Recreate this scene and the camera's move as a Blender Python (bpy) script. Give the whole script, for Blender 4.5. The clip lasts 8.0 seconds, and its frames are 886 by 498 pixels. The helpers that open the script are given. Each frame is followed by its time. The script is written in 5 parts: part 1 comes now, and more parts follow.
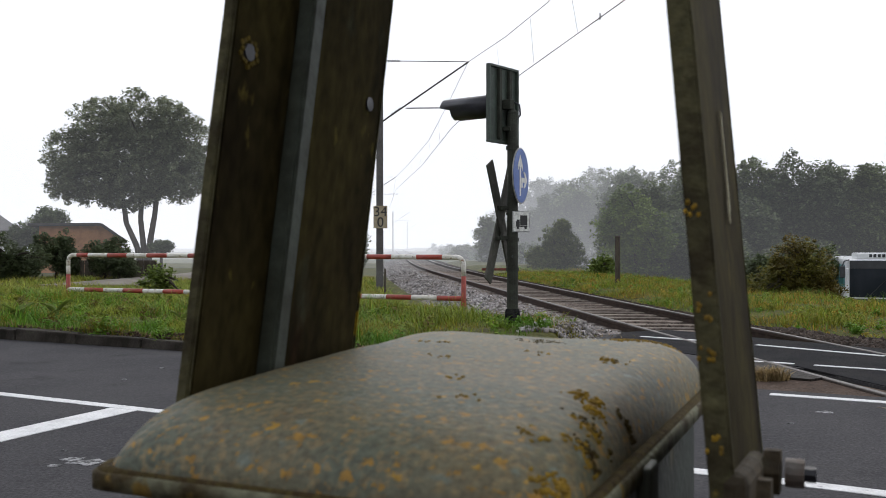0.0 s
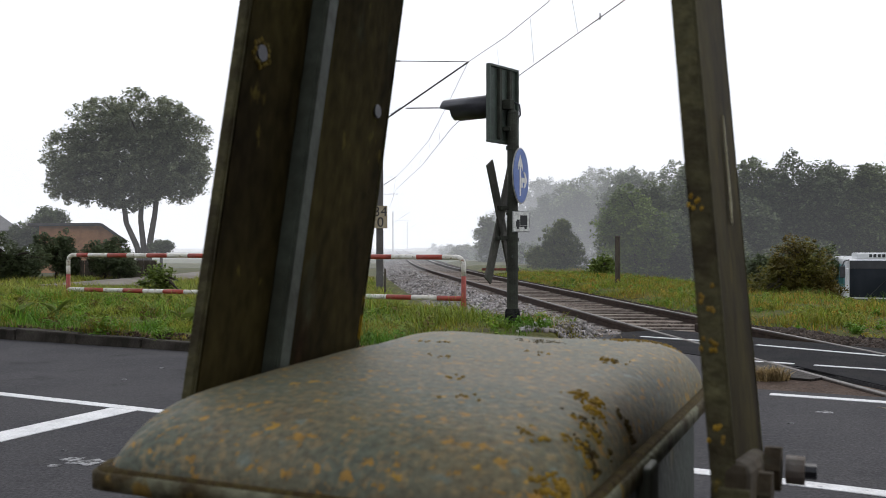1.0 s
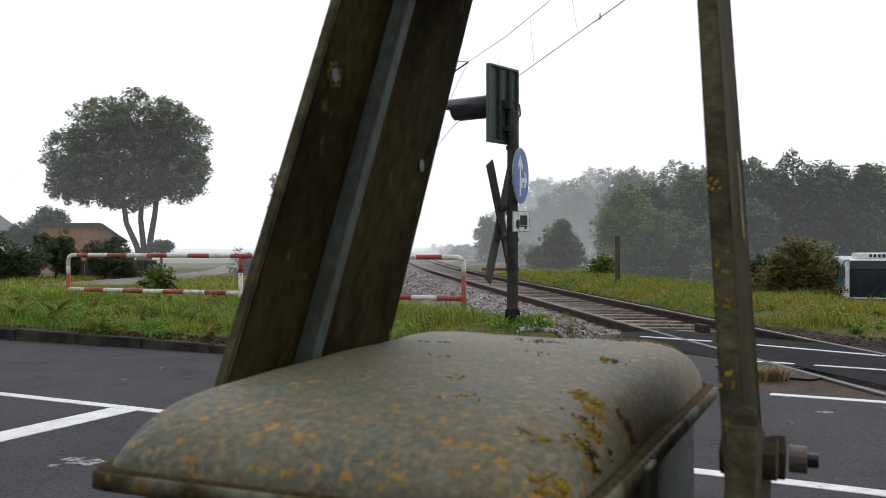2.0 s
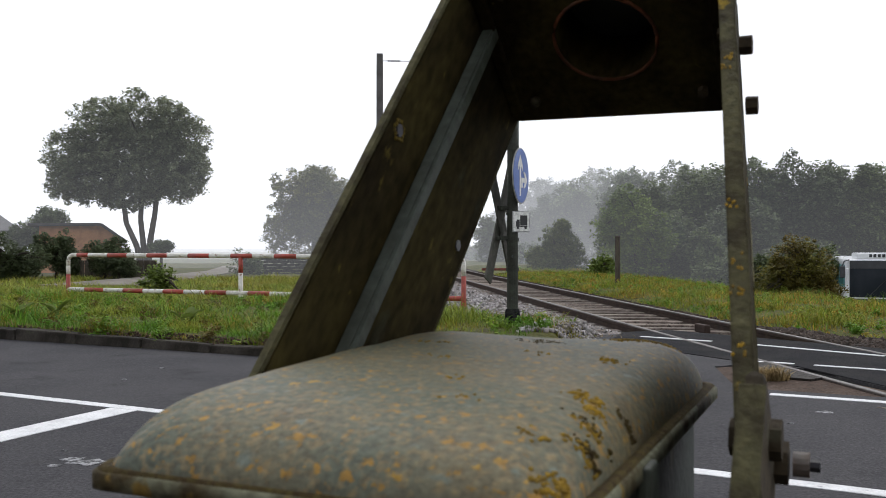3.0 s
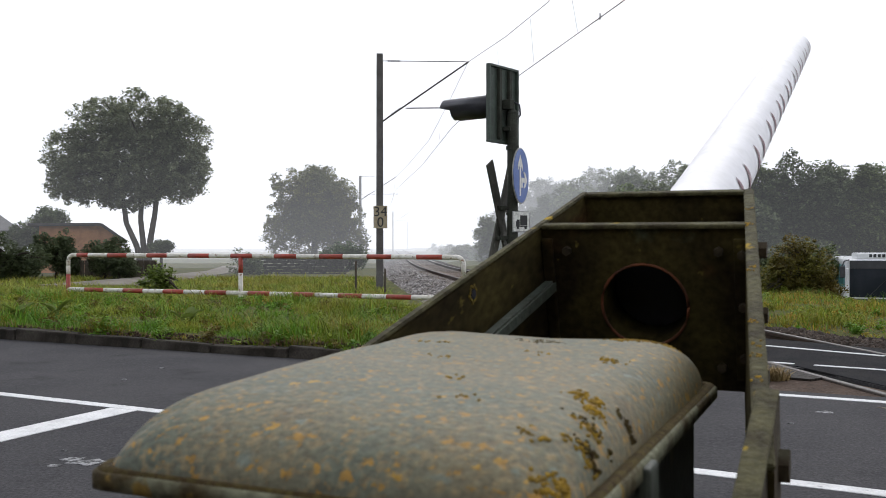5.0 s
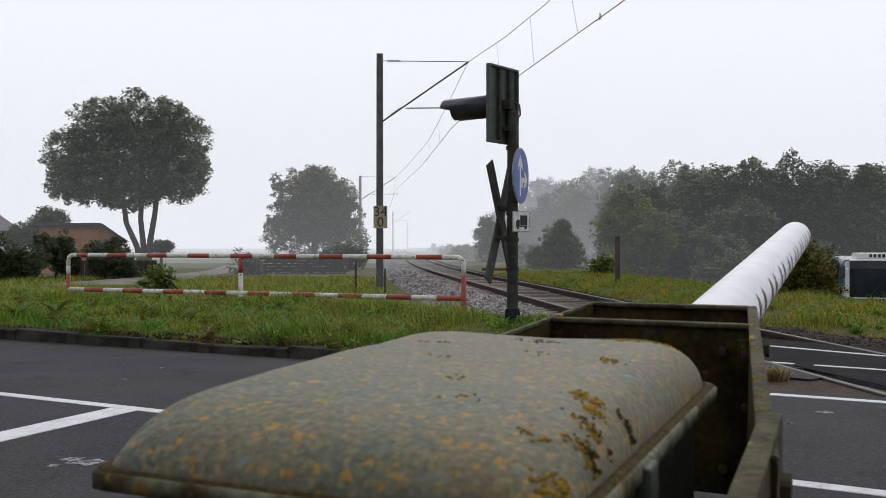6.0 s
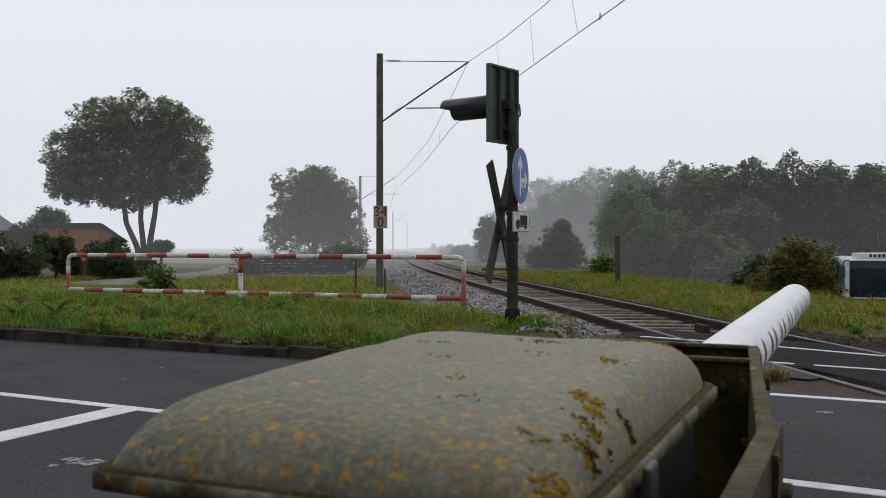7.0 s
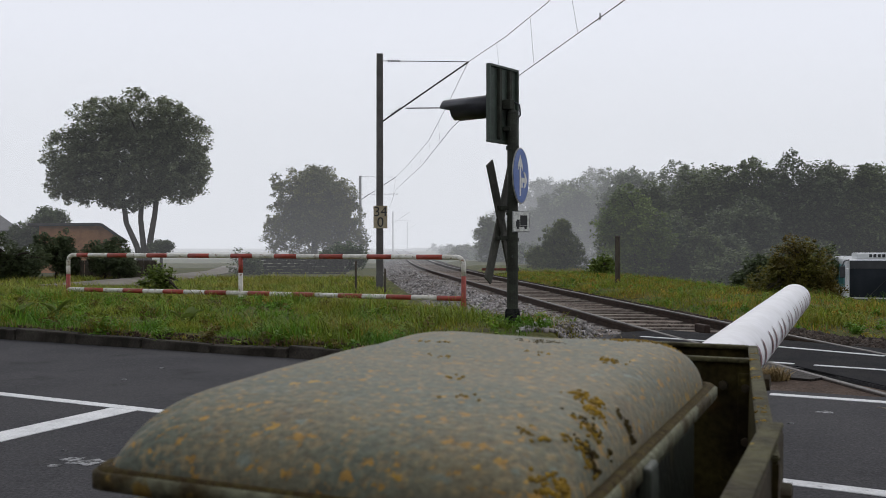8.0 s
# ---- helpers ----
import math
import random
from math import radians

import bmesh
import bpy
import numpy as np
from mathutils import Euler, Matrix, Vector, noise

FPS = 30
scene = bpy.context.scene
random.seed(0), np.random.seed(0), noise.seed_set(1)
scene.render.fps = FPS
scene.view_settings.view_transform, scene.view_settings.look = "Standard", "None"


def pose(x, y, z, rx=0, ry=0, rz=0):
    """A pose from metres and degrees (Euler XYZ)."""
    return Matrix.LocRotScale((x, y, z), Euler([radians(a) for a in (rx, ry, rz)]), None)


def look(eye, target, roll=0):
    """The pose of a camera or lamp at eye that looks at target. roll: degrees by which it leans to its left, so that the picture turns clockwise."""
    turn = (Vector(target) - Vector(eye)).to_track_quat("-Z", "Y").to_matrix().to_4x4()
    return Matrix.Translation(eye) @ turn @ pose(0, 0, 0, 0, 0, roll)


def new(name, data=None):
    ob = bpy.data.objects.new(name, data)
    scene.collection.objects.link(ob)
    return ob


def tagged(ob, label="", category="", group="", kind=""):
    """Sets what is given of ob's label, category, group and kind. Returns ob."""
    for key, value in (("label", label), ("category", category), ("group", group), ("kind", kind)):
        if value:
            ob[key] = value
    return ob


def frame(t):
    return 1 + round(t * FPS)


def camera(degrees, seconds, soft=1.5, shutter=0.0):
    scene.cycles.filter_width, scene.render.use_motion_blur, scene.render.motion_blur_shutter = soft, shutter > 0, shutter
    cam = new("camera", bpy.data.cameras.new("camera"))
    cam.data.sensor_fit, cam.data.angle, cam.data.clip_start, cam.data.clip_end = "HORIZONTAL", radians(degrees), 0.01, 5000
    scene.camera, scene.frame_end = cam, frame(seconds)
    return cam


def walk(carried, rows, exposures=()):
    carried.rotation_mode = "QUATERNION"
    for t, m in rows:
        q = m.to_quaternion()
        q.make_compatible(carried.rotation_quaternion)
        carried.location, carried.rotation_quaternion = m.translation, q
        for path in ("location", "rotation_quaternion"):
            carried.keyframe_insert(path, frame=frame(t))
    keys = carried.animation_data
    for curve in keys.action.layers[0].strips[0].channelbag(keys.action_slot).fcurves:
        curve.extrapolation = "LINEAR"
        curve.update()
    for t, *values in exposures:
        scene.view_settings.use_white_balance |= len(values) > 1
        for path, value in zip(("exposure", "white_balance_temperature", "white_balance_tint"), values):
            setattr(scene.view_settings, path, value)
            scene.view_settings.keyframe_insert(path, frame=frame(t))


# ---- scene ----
cam = camera(50.84, 8.0, soft=0.85)
cam.data.dof.use_dof, cam.data.dof.focus_distance, cam.data.dof.aperture_fstop = True, 16.0, 14.0
EYE = (0.0, 0.0, 1.15)
EYE_POSE = look(EYE, (0.0, 100.0, 1.15 - 0.5455))
walk(cam, [(0.0, EYE_POSE), (8.0, EYE_POSE)],
     exposures=[(0.0, 0.43), (1.0, 0.44), (1.7, 0.46), (2.8, 0.58), (3.5, 0.65), (4.4, 0.70), (4.7, 0.66), (5.2, 0.46), (5.8, 0.24), (6.2, 0.09), (6.5, 0.02), (8.0, 0.0)])

# ---- world, sun ----
world = bpy.data.worlds.new("overcast_sky")
scene.world = world
world.use_nodes = True
wn, wl = world.node_tree.nodes, world.node_tree.links
wn.clear()
w_out = wn.new("ShaderNodeOutputWorld")
w_sky = wn.new("ShaderNodeTexSky")
w_sky.sky_type, w_sky.sun_disc = "NISHITA", False
w_sky.sun_elevation, w_sky.sun_rotation = radians(48), radians(12)
w_bg = wn.new("ShaderNodeBackground")
w_bg.inputs["Strength"].default_value = 0.06
w_veil = wn.new("ShaderNodeBackground")
w_veil.inputs["Color"].default_value = (0.83, 0.853, 0.93, 1)
w_veil.inputs["Strength"].default_value = 1.0
# the fog is thickest towards the horizon and thins out overhead
w_dir = wn.new("ShaderNodeTexCoord")
w_xyz = wn.new("ShaderNodeSeparateXYZ")
w_thin = wn.new("ShaderNodeMapRange")
for k, value in ((1, 0.22), (2, 1.0), (3, 0.96), (4, 0.48)):
    w_thin.inputs[k].default_value = value
w_mix = wn.new("ShaderNodeMixShader")
wl.new(w_dir.outputs["Generated"], w_xyz.inputs[0])
wl.new(w_xyz.outputs["Z"], w_thin.inputs[0])
wl.new(w_thin.outputs[0], w_mix.inputs[0])
wl.new(w_sky.outputs[0], w_bg.inputs["Color"])
wl.new(w_bg.outputs[0], w_mix.inputs[1])
wl.new(w_veil.outputs[0], w_mix.inputs[2])
wl.new(w_mix.outputs[0], w_out.inputs["Surface"])

sun = new("sun", bpy.data.lights.new("sun", "SUN"))
sun.data.energy, sun.data.angle, sun.data.color = 0.8, radians(50), (1.0, 0.97, 0.92)
sun.matrix_basis = look((7, 28, 34), (0, 0, 0))


# ---- materials ----
def material(name, base, rough=0.7, metal=0.0, second=None, scale=8.0, mix=(0.4, 0.65), fine=60.0, fine_amount=0.25,
             bump=0.3, bump_scale=80.0, spots=None, spot_scale=20.0, spot_range=(0.6, 0.68), island=0.0, piece=0.0,
             translucent=0.0, coords="Object", stretch=(1, 1, 1), distance=0.01, specular=0.5):
    """Two scales of colour, optional spots, fine relief, optional variation by island or by object."""
    m = bpy.data.materials.new(name)
    m.use_nodes = True
    n, l = m.node_tree.nodes, m.node_tree.links
    b = n["Principled BSDF"]
    b.inputs["Roughness"].default_value, b.inputs["Metallic"].default_value = rough, metal
    b.inputs["Specular IOR Level"].default_value = specular if rough < 0.7 else specular * 0.35
    tc = n.new("ShaderNodeTexCoord")
    mp = n.new("ShaderNodeMapping")
    mp.inputs["Scale"].default_value = stretch
    l.new(tc.outputs[coords], mp.inputs[0])

    def blend(a, c, factor, kind="MIX"):
        x = n.new("ShaderNodeMix")
        x.data_type, x.blend_type = "RGBA", kind
        for socket, value in ((x.inputs[0], factor), (x.inputs[6], a), (x.inputs[7], c)):
            if isinstance(value, (tuple, float, int)):
                socket.default_value = (*value, 1) if isinstance(value, tuple) else value
            else:
                l.new(value, socket)
        return x.outputs[2]

    def clouds(sc, lo, hi, detail=4.0):
        t = n.new("ShaderNodeTexNoise")
        t.inputs["Scale"].default_value, t.inputs["Detail"].default_value = sc, detail
        l.new(mp.outputs[0], t.inputs["Vector"])
        r = n.new("ShaderNodeMapRange")
        r.inputs[1].default_value, r.inputs[2].default_value = lo, hi
        l.new(t.outputs["Fac"], r.inputs[0])
        return r.outputs[0]

    col = base
    if second:
        col = blend(base, second, clouds(scale, *mix))
    if spots:
        for i, (c, sc, rg) in enumerate(spots):
            col = blend(col, c, clouds(sc, *rg, detail=6.0))
    if fine_amount:
        f = clouds(fine, 0.3, 0.7)
        r = n.new("ShaderNodeMapRange")
        r.inputs[3].default_value, r.inputs[4].default_value = 1 - fine_amount, 1 + fine_amount
        l.new(f, r.inputs[0])
        v = n.new("ShaderNodeCombineColor")
        for k in range(3):
            l.new(r.outputs[0], v.inputs[k])
        col = blend(col, v.outputs[0], 1.0, "MULTIPLY")
    for amount, node, socket in ((island, "ShaderNodeNewGeometry", "Random Per Island"), (piece, "ShaderNodeObjectInfo", "Random")):
        if amount:
            g = n.new(node)
            r = n.new("ShaderNodeMapRange")
            r.inputs[3].default_value, r.inputs[4].default_value = 1 - amount, 1 + amount
            l.new(g.outputs[socket], r.inputs[0])
            v = n.new("ShaderNodeCombineColor")
            for k in range(3):
                l.new(r.outputs[0], v.inputs[k])
            col = blend(col, v.outputs[0], 1.0, "MULTIPLY")
    if isinstance(col, tuple):
        b.inputs["Base Color"].default_value = (*col, 1)
    else:
        l.new(col, b.inputs["Base Color"])
    if bump:
        t = n.new("ShaderNodeTexNoise")
        t.inputs["Scale"].default_value, t.inputs["Detail"].default_value = bump_scale, 5.0
        l.new(mp.outputs[0], t.inputs["Vector"])
        bp = n.new("ShaderNodeBump")
        bp.inputs["Strength"].default_value, bp.inputs["Distance"].default_value = bump, distance
        l.new(t.outputs["Fac"], bp.inputs["Height"])
        l.new(bp.outputs[0], b.inputs["Normal"])
    if translucent:
        tr = n.new("ShaderNodeBsdfTranslucent")
        if isinstance(col, tuple):
            tr.inputs[0].default_value = (*col, 1)
        else:
            l.new(col, tr.inputs[0])
        mx = n.new("ShaderNodeMixShader")
        mx.inputs[0].default_value = translucent
        l.new(b.outputs[0], mx.inputs[1])
        l.new(tr.outputs[0], mx.inputs[2])
        l.new(mx.outputs[0], n["Material Output"].inputs[0])
    return m


M_LID = material("weathered_green_paint", (0.092, 0.104, 0.070), 0.6, second=(0.160, 0.124, 0.060), scale=3.0, mix=(0.42, 0.68), fine=140, fine_amount=0.30,
                 spots=[((0.195, 0.148, 0.070), 115, (0.48, 0.66)), ((0.14, 0.165, 0.130), 50, (0.61, 0.72)), ((0.29, 0.160, 0.024), 80, (0.60, 0.67)), ((0.33, 0.19, 0.022), 46, (0.655, 0.70)), ((0.060, 0.038, 0.020), 6, (0.62, 0.74))],
                 bump=0.45, bump_scale=140, distance=0.003, specular=0.35)
M_DRIVE = material("dark_green_paint", (0.040, 0.048, 0.036), 0.6, second=(0.022, 0.023, 0.014), scale=6, fine=40, spots=[((0.10, 0.085, 0.04), 16, (0.64, 0.72))], bump=0.3)
M_ARM = material("mossy_olive_paint", (0.050, 0.040, 0.013), 0.85, specular=0.15, second=(0.017, 0.0125, 0.006), scale=6, mix=(0.4, 0.62), fine=70, fine_amount=0.35,
                 spots=[((0.058, 0.028, 0.012), 5, (0.60, 0.72)), ((0.050, 0.056, 0.034), 11, (0.62, 0.75)), ((0.11, 0.085, 0.02), 34, (0.68, 0.74))], stretch=(1, 0.45, 1), bump=0.3, distance=0.004)
M_ARM_LINK = material("rust_stained_olive_paint", (0.060, 0.045, 0.026), 0.75, second=(0.030, 0.024, 0.014), scale=14, fine=70, fine_amount=0.35, spots=[((0.10, 0.095, 0.06), 16, (0.62, 0.74))], bump=0.3)
M_ARM_RIB = material("grey_green_rib_paint", (0.062, 0.074, 0.056), 0.6, second=(0.032, 0.035, 0.022), scale=14, bump=0.2)
M_ARM_EDGE = material("mossy_edge", (0.085, 0.078, 0.036), 0.8, second=(0.04, 0.033, 0.016), scale=22, fine=120, bump=0.5, spots=[((0.36, 0.24, 0.02), 12, (0.66, 0.70))])
M_FLANGE = material("mossy_flange_paint", (0.15, 0.15, 0.095), 0.75, second=(0.055, 0.040, 0.015), scale=16, mix=(0.42, 0.58), fine=90, fine_amount=0.3, spots=[((0.20, 0.13, 0.03), 30, (0.62, 0.68))], bump=0.5)
M_LICHEN = material("yellow_lichen", (0.30, 0.185, 0.02), 0.9, second=(0.17, 0.11, 0.025), scale=90, bump=0.8, bump_scale=200, distance=0.004)
M_LICHEN_OLD = material("old_lichen", (0.15, 0.105, 0.018), 0.9, second=(0.08, 0.06, 0.018), scale=90, bump=0.6)
M_MOSS = material("brown_moss", (0.050, 0.034, 0.014), 0.95, second=(0.075, 0.058, 0.018), scale=120, bump=0.8, bump_scale=200, distance=0.003)
M_RUST = material("rusty_steel", (0.16, 0.055, 0.025), 0.8, second=(0.08, 0.04, 0.025), scale=20, bump=0.4)
M_SCRATCH = material("bare_scratch", (0.38, 0.35, 0.22), 0.7, second=(0.30, 0.27, 0.16), scale=30)
M_STEEL = material("dull_steel", (0.19, 0.17, 0.15), 0.6, 0.4, second=(0.11, 0.07, 0.045), scale=30)
M_BOOM = material("white_boom_paint", (0.80, 0.79, 0.80), 0.45, second=(0.72, 0.71, 0.71), scale=5, fine=30, fine_amount=0.05, bump=0.06)
M_BAND = material("dark_red_reflective_foil", (0.20, 0.075, 0.085), 0.5, second=(0.15, 0.06, 0.07), scale=30, bump=0.1)
M_ASPHALT = material("asphalt", (0.040, 0.039, 0.042), 0.88, specular=0.4, second=(0.056, 0.054, 0.056), scale=0.9, fine=60, fine_amount=0.4,
                     spots=[((0.066, 0.064, 0.064), 22, (0.50, 0.72)), ((0.024, 0.024, 0.025), 1.6, (0.60, 0.75)), ((0.055, 0.052, 0.05), 2.6, (0.62, 0.8)), ((0.12, 0.115, 0.11), 70, (0.70, 0.74))], bump=0.5, bump_scale=220, distance=0.004)
M_ASPHALT_NEW = material("dark_crossing_asphalt", (0.014, 0.014, 0.016), 0.9, specular=0.2, second=(0.024, 0.023, 0.023), scale=2.0, fine=150, fine_amount=0.4, bump=0.4, bump_scale=200)
M_LINE = material("road_paint", (0.72, 0.72, 0.71), 0.7, second=(0.60, 0.60, 0.59), scale=7, fine=70, fine_amount=0.12, spots=[((0.30, 0.30, 0.30), 16, (0.66, 0.76))], bump=0.3)
M_SPLASH = material("worn_spilt_paint", (0.30, 0.30, 0.30), 0.8, second=(0.06, 0.06, 0.06), scale=26, mix=(0.45, 0.58), fine=60, bump=0.3)
M_KERB = material("kerb_stone", (0.048, 0.042, 0.034), 0.9, second=(0.018, 0.015, 0.011), scale=5, fine=50, piece=0.25, bump=0.7, bump_scale=40)
M_SOIL = material("grassy_soil", (0.060, 0.070, 0.016), 0.95, second=(0.095, 0.085, 0.024), scale=0.7, fine=9, fine_amount=0.35,
                  spots=[((0.065, 0.05, 0.03), 1.3, (0.60, 0.72))], bump=0.8, bump_scale=14, distance=0.05, coords="Object")
M_PATH = material("pale_gravel_path", (0.22, 0.20, 0.17), 0.95, second=(0.16, 0.14, 0.11), scale=1.2, fine=40, bump=0.4)
M_BROWN = material("brown_trampled_earth", (0.085, 0.058, 0.042), 0.95, second=(0.055, 0.036, 0.026), scale=3, fine=45, fine_amount=0.45,
                   spots=[((0.15, 0.13, 0.11), 26, (0.64, 0.70))], bump=0.8, bump_scale=60, distance=0.02)
M_PIT_MUD = material("pit_shade_mud", (0.014, 0.011, 0.009), 0.7, second=(0.03, 0.022, 0.016), scale=6, fine=40, bump=0.9, bump_scale=25, distance=0.03)
M_BALLAST = material("ballast_stone", (0.27, 0.255, 0.245), 0.9, second=(0.15, 0.13, 0.115), scale=3, fine=60, island=0.75, bump=0.3)
# rust brown, deepened to paint the shade in gaps between sleepers
M_BALLAST_RUST_SHADE = material("rusty_gap_shade_stone", (0.060, 0.045, 0.036), 0.9, second=(0.036, 0.027, 0.021), scale=3, fine=60, island=0.5, bump=0.3)
M_BALLAST_BED = material("ballast_bed", (0.060, 0.052, 0.046), 0.95, second=(0.035, 0.03, 0.026), scale=7, fine=22, fine_amount=0.5, bump=1.0, bump_scale=18, distance=0.06)
M_RAIL = material("rusty_rail", (0.034, 0.023, 0.018), 0.8, second=(0.055, 0.036, 0.027), scale=8, fine=50, bump=0.3)
M_RAILTOP = material("worn_rail_head", (0.085, 0.072, 0.062), 0.55, 0.3, second=(0.055, 0.045, 0.038), scale=4, bump=0.1)
M_SLEEPER = material("weathered_sleeper", (0.21, 0.175, 0.145), 0.92, second=(0.12, 0.095, 0.078), scale=6, fine=40, piece=0.3, bump=0.6, bump_scale=50)
M_MAST = material("grey_concrete_mast", (0.115, 0.110, 0.105), 0.85, second=(0.085, 0.08, 0.075), scale=2.5, fine=25, bump=0.3)
M_WIRE = material("dark_wire", (0.05, 0.05, 0.05), 0.6, 0.3, fine_amount=0.1, bump=0)
M_POST = material("grey_green_post", (0.046, 0.050, 0.038), 0.7, second=(0.028, 0.029, 0.022), scale=7, bump=0.25)
M_POST_FOOT = material("black_tar_foot", (0.010, 0.010, 0.011), 0.8, specular=0.1, second=(0.03, 0.03, 0.028), scale=14, bump=0.4)
M_BOARD = material("dark_green_signal_back", (0.045, 0.065, 0.048), 0.55, second=(0.03, 0.04, 0.03), scale=8, bump=0.15)
M_BLACK = material("black_signal_hood", (0.012, 0.012, 0.016), 0.4, second=(0.02, 0.02, 0.026), scale=9, bump=0.1)
M_CROSS = material("weathered_cross_back", (0.055, 0.056, 0.044), 0.7, second=(0.085, 0.08, 0.066), scale=9, bump=0.3)
M_REDROD = material("faded_red_bar", (0.22, 0.075, 0.05), 0.7, second=(0.15, 0.055, 0.04), scale=20, bump=0.2)
M_BLUE = material("blue_sign_face", (0.025, 0.085, 0.33), 0.45, second=(0.03, 0.10, 0.36), scale=6, bump=0.05)
M_SIGNWHITE = material("white_sign_face", (0.66, 0.66, 0.62), 0.5, second=(0.55, 0.55, 0.50), scale=12, bump=0.05)
M_SIGNINK = material("black_sign_print", (0.02, 0.02, 0.02), 0.6, fine_amount=0.1, bump=0)
M_ALU = material("weathered_aluminium", (0.30, 0.30, 0.29), 0.5, 0.5, second=(0.22, 0.22, 0.21), scale=12, bump=0.1)
M_PLATE = material("cream_kilometre_board", (0.36, 0.31, 0.22), 0.7, second=(0.27, 0.22, 0.14), scale=7, bump=0.15)
M_RED = material("red_rail_paint", (0.33, 0.050, 0.030), 0.5, second=(0.24, 0.040, 0.026), scale=9, fine=60, fine_amount=0.2, spots=[((0.14, 0.05, 0.03), 22, (0.66, 0.74))], bump=0.15)
M_WHITE = material("white_rail_paint", (0.66, 0.64, 0.58), 0.5, second=(0.52, 0.49, 0.42), scale=9, fine=60, fine_amount=0.12, spots=[((0.22, 0.13, 0.08), 18, (0.60, 0.68))], bump=0.15)
M_BARK = material("grey_bark", (0.070, 0.060, 0.048), 0.9, second=(0.04, 0.034, 0.028), scale=6, stretch=(1, 1, 0.3), bump=0.8, bump_scale=22)
M_WOODPOST = material("weathered_timber", (0.085, 0.072, 0.055), 0.9, second=(0.05, 0.04, 0.03), scale=8, stretch=(1, 1, 0.15), bump=0.5)


def leaf_material(name, a, b, translucent=0.42):
    return material(name, a, 0.6, second=b, scale=0.55, mix=(0.38, 0.62), fine=3.0, fine_amount=0.25, island=0.4, bump=0, translucent=translucent, specular=0.3)


M_LEAF_DARK = leaf_material("dark_green_leaves", (0.105, 0.130, 0.062), (0.078, 0.100, 0.050), 0.42)
M_LEAF_MID = leaf_material("green_leaves", (0.085, 0.120, 0.045), (0.062, 0.090, 0.038), 0.35)
M_LEAF_LIGHT = leaf_material("yellow_green_leaves", (0.150, 0.200, 0.036), (0.100, 0.145, 0.030), 0.35)
M_LEAF_AUTUMN = leaf_material("rust_tinted_leaves", (0.130, 0.125, 0.024), (0.125, 0.085, 0.020), 0.35)
M_LEAF_WOOD = leaf_material("woodland_leaves", (0.125, 0.158, 0.060), (0.085, 0.106, 0.044), 0.38)
M_LEAF_FOG = leaf_material("pale_green_leaves", (0.150, 0.150, 0.034), (0.085, 0.098, 0.028), 0.35)
M_LEAF_OLIVE = leaf_material("olive_feathery_leaves", (0.115, 0.135, 0.045), (0.075, 0.095, 0.035), 0.35)
M_GRASS = material("green_grass", (0.100, 0.215, 0.014), 0.6, second=(0.215, 0.225, 0.024), scale=0.9, mix=(0.42, 0.62), fine=2.5, fine_amount=0.3, island=0.45, bump=0, translucent=0.3, specular=0.3)
M_GRASS_DRY = material("dry_yellow_grass", (0.34, 0.225, 0.042), 0.7, second=(0.165, 0.190, 0.022), scale=0.8, mix=(0.40, 0.60), fine=2.5, fine_amount=0.3, island=0.4, bump=0, translucent=0.3, specular=0.3)
M_GRASS_MEADOW = material("olive_meadow_grass", (0.18, 0.24, 0.030), 0.65, second=(0.29, 0.25, 0.045), scale=0.7, mix=(0.42, 0.64), fine=2.5, fine_amount=0.3, island=0.4, bump=0, translucent=0.3, specular=0.3)
M_STRAW = material("straw_tuft", (0.33, 0.25, 0.12), 0.8, second=(0.24, 0.17, 0.08), scale=9, island=0.4, bump=0, translucent=0.2)
M_HOUSE = material("brown_house_cladding", (0.36, 0.165, 0.062), 0.85, second=(0.27, 0.12, 0.045), scale=3, bump=0.2)
M_ROOF = material("dark_roof", (0.055, 0.052, 0.052), 0.8, second=(0.04, 0.038, 0.038), scale=3, bump=0.3)
M_HOUSE_PALE = material("pale_render", (0.42, 0.42, 0.41), 0.9, second=(0.36, 0.36, 0.35), scale=2, bump=0.2)
M_BUSWHITE = material("white_bus_paint", (0.72, 0.73, 0.74), 0.35, second=(0.64, 0.65, 0.66), scale=2, fine_amount=0.06, bump=0.02)
M_BUSDARK = material("dark_bus_trim", (0.018, 0.020, 0.024), 0.4, second=(0.03, 0.032, 0.036), scale=3, bump=0.02)
M_BUSGLASS = material("bus_glass", (0.014, 0.018, 0.024), 0.12, specular=0.22, second=(0.024, 0.028, 0.036), scale=1.2, fine_amount=0.1, bump=0)
M_TEAL = material("teal_bus_blind", (0.05, 0.20, 0.20), 0.35, second=(0.04, 0.16, 0.17), scale=2, bump=0)
M_STONEWALL = material("dry_stone_wall", (0.060, 0.056, 0.050), 0.95, second=(0.030, 0.028, 0.025), scale=4, island=0.35, bump=0.5)
M_BLOCKER_WALL = material("blocker_wall_render", (0.16, 0.11, 0.075), 0.9, second=(0.11, 0.08, 0.055), scale=3, bump=0.3)
# walnut leaves paled towards grey: haze put into the colour
M_LEAF_WALNUT_HAZY = leaf_material("hazy_walnut_leaves", (0.210, 0.232, 0.140), (0.160, 0.180, 0.108), 0.45)


# ---- building helpers ----
def mesh_from(bm, name):
    me = bpy.data.meshes.new(name)
    bm.to_mesh(me)
    bm.free()
    return me


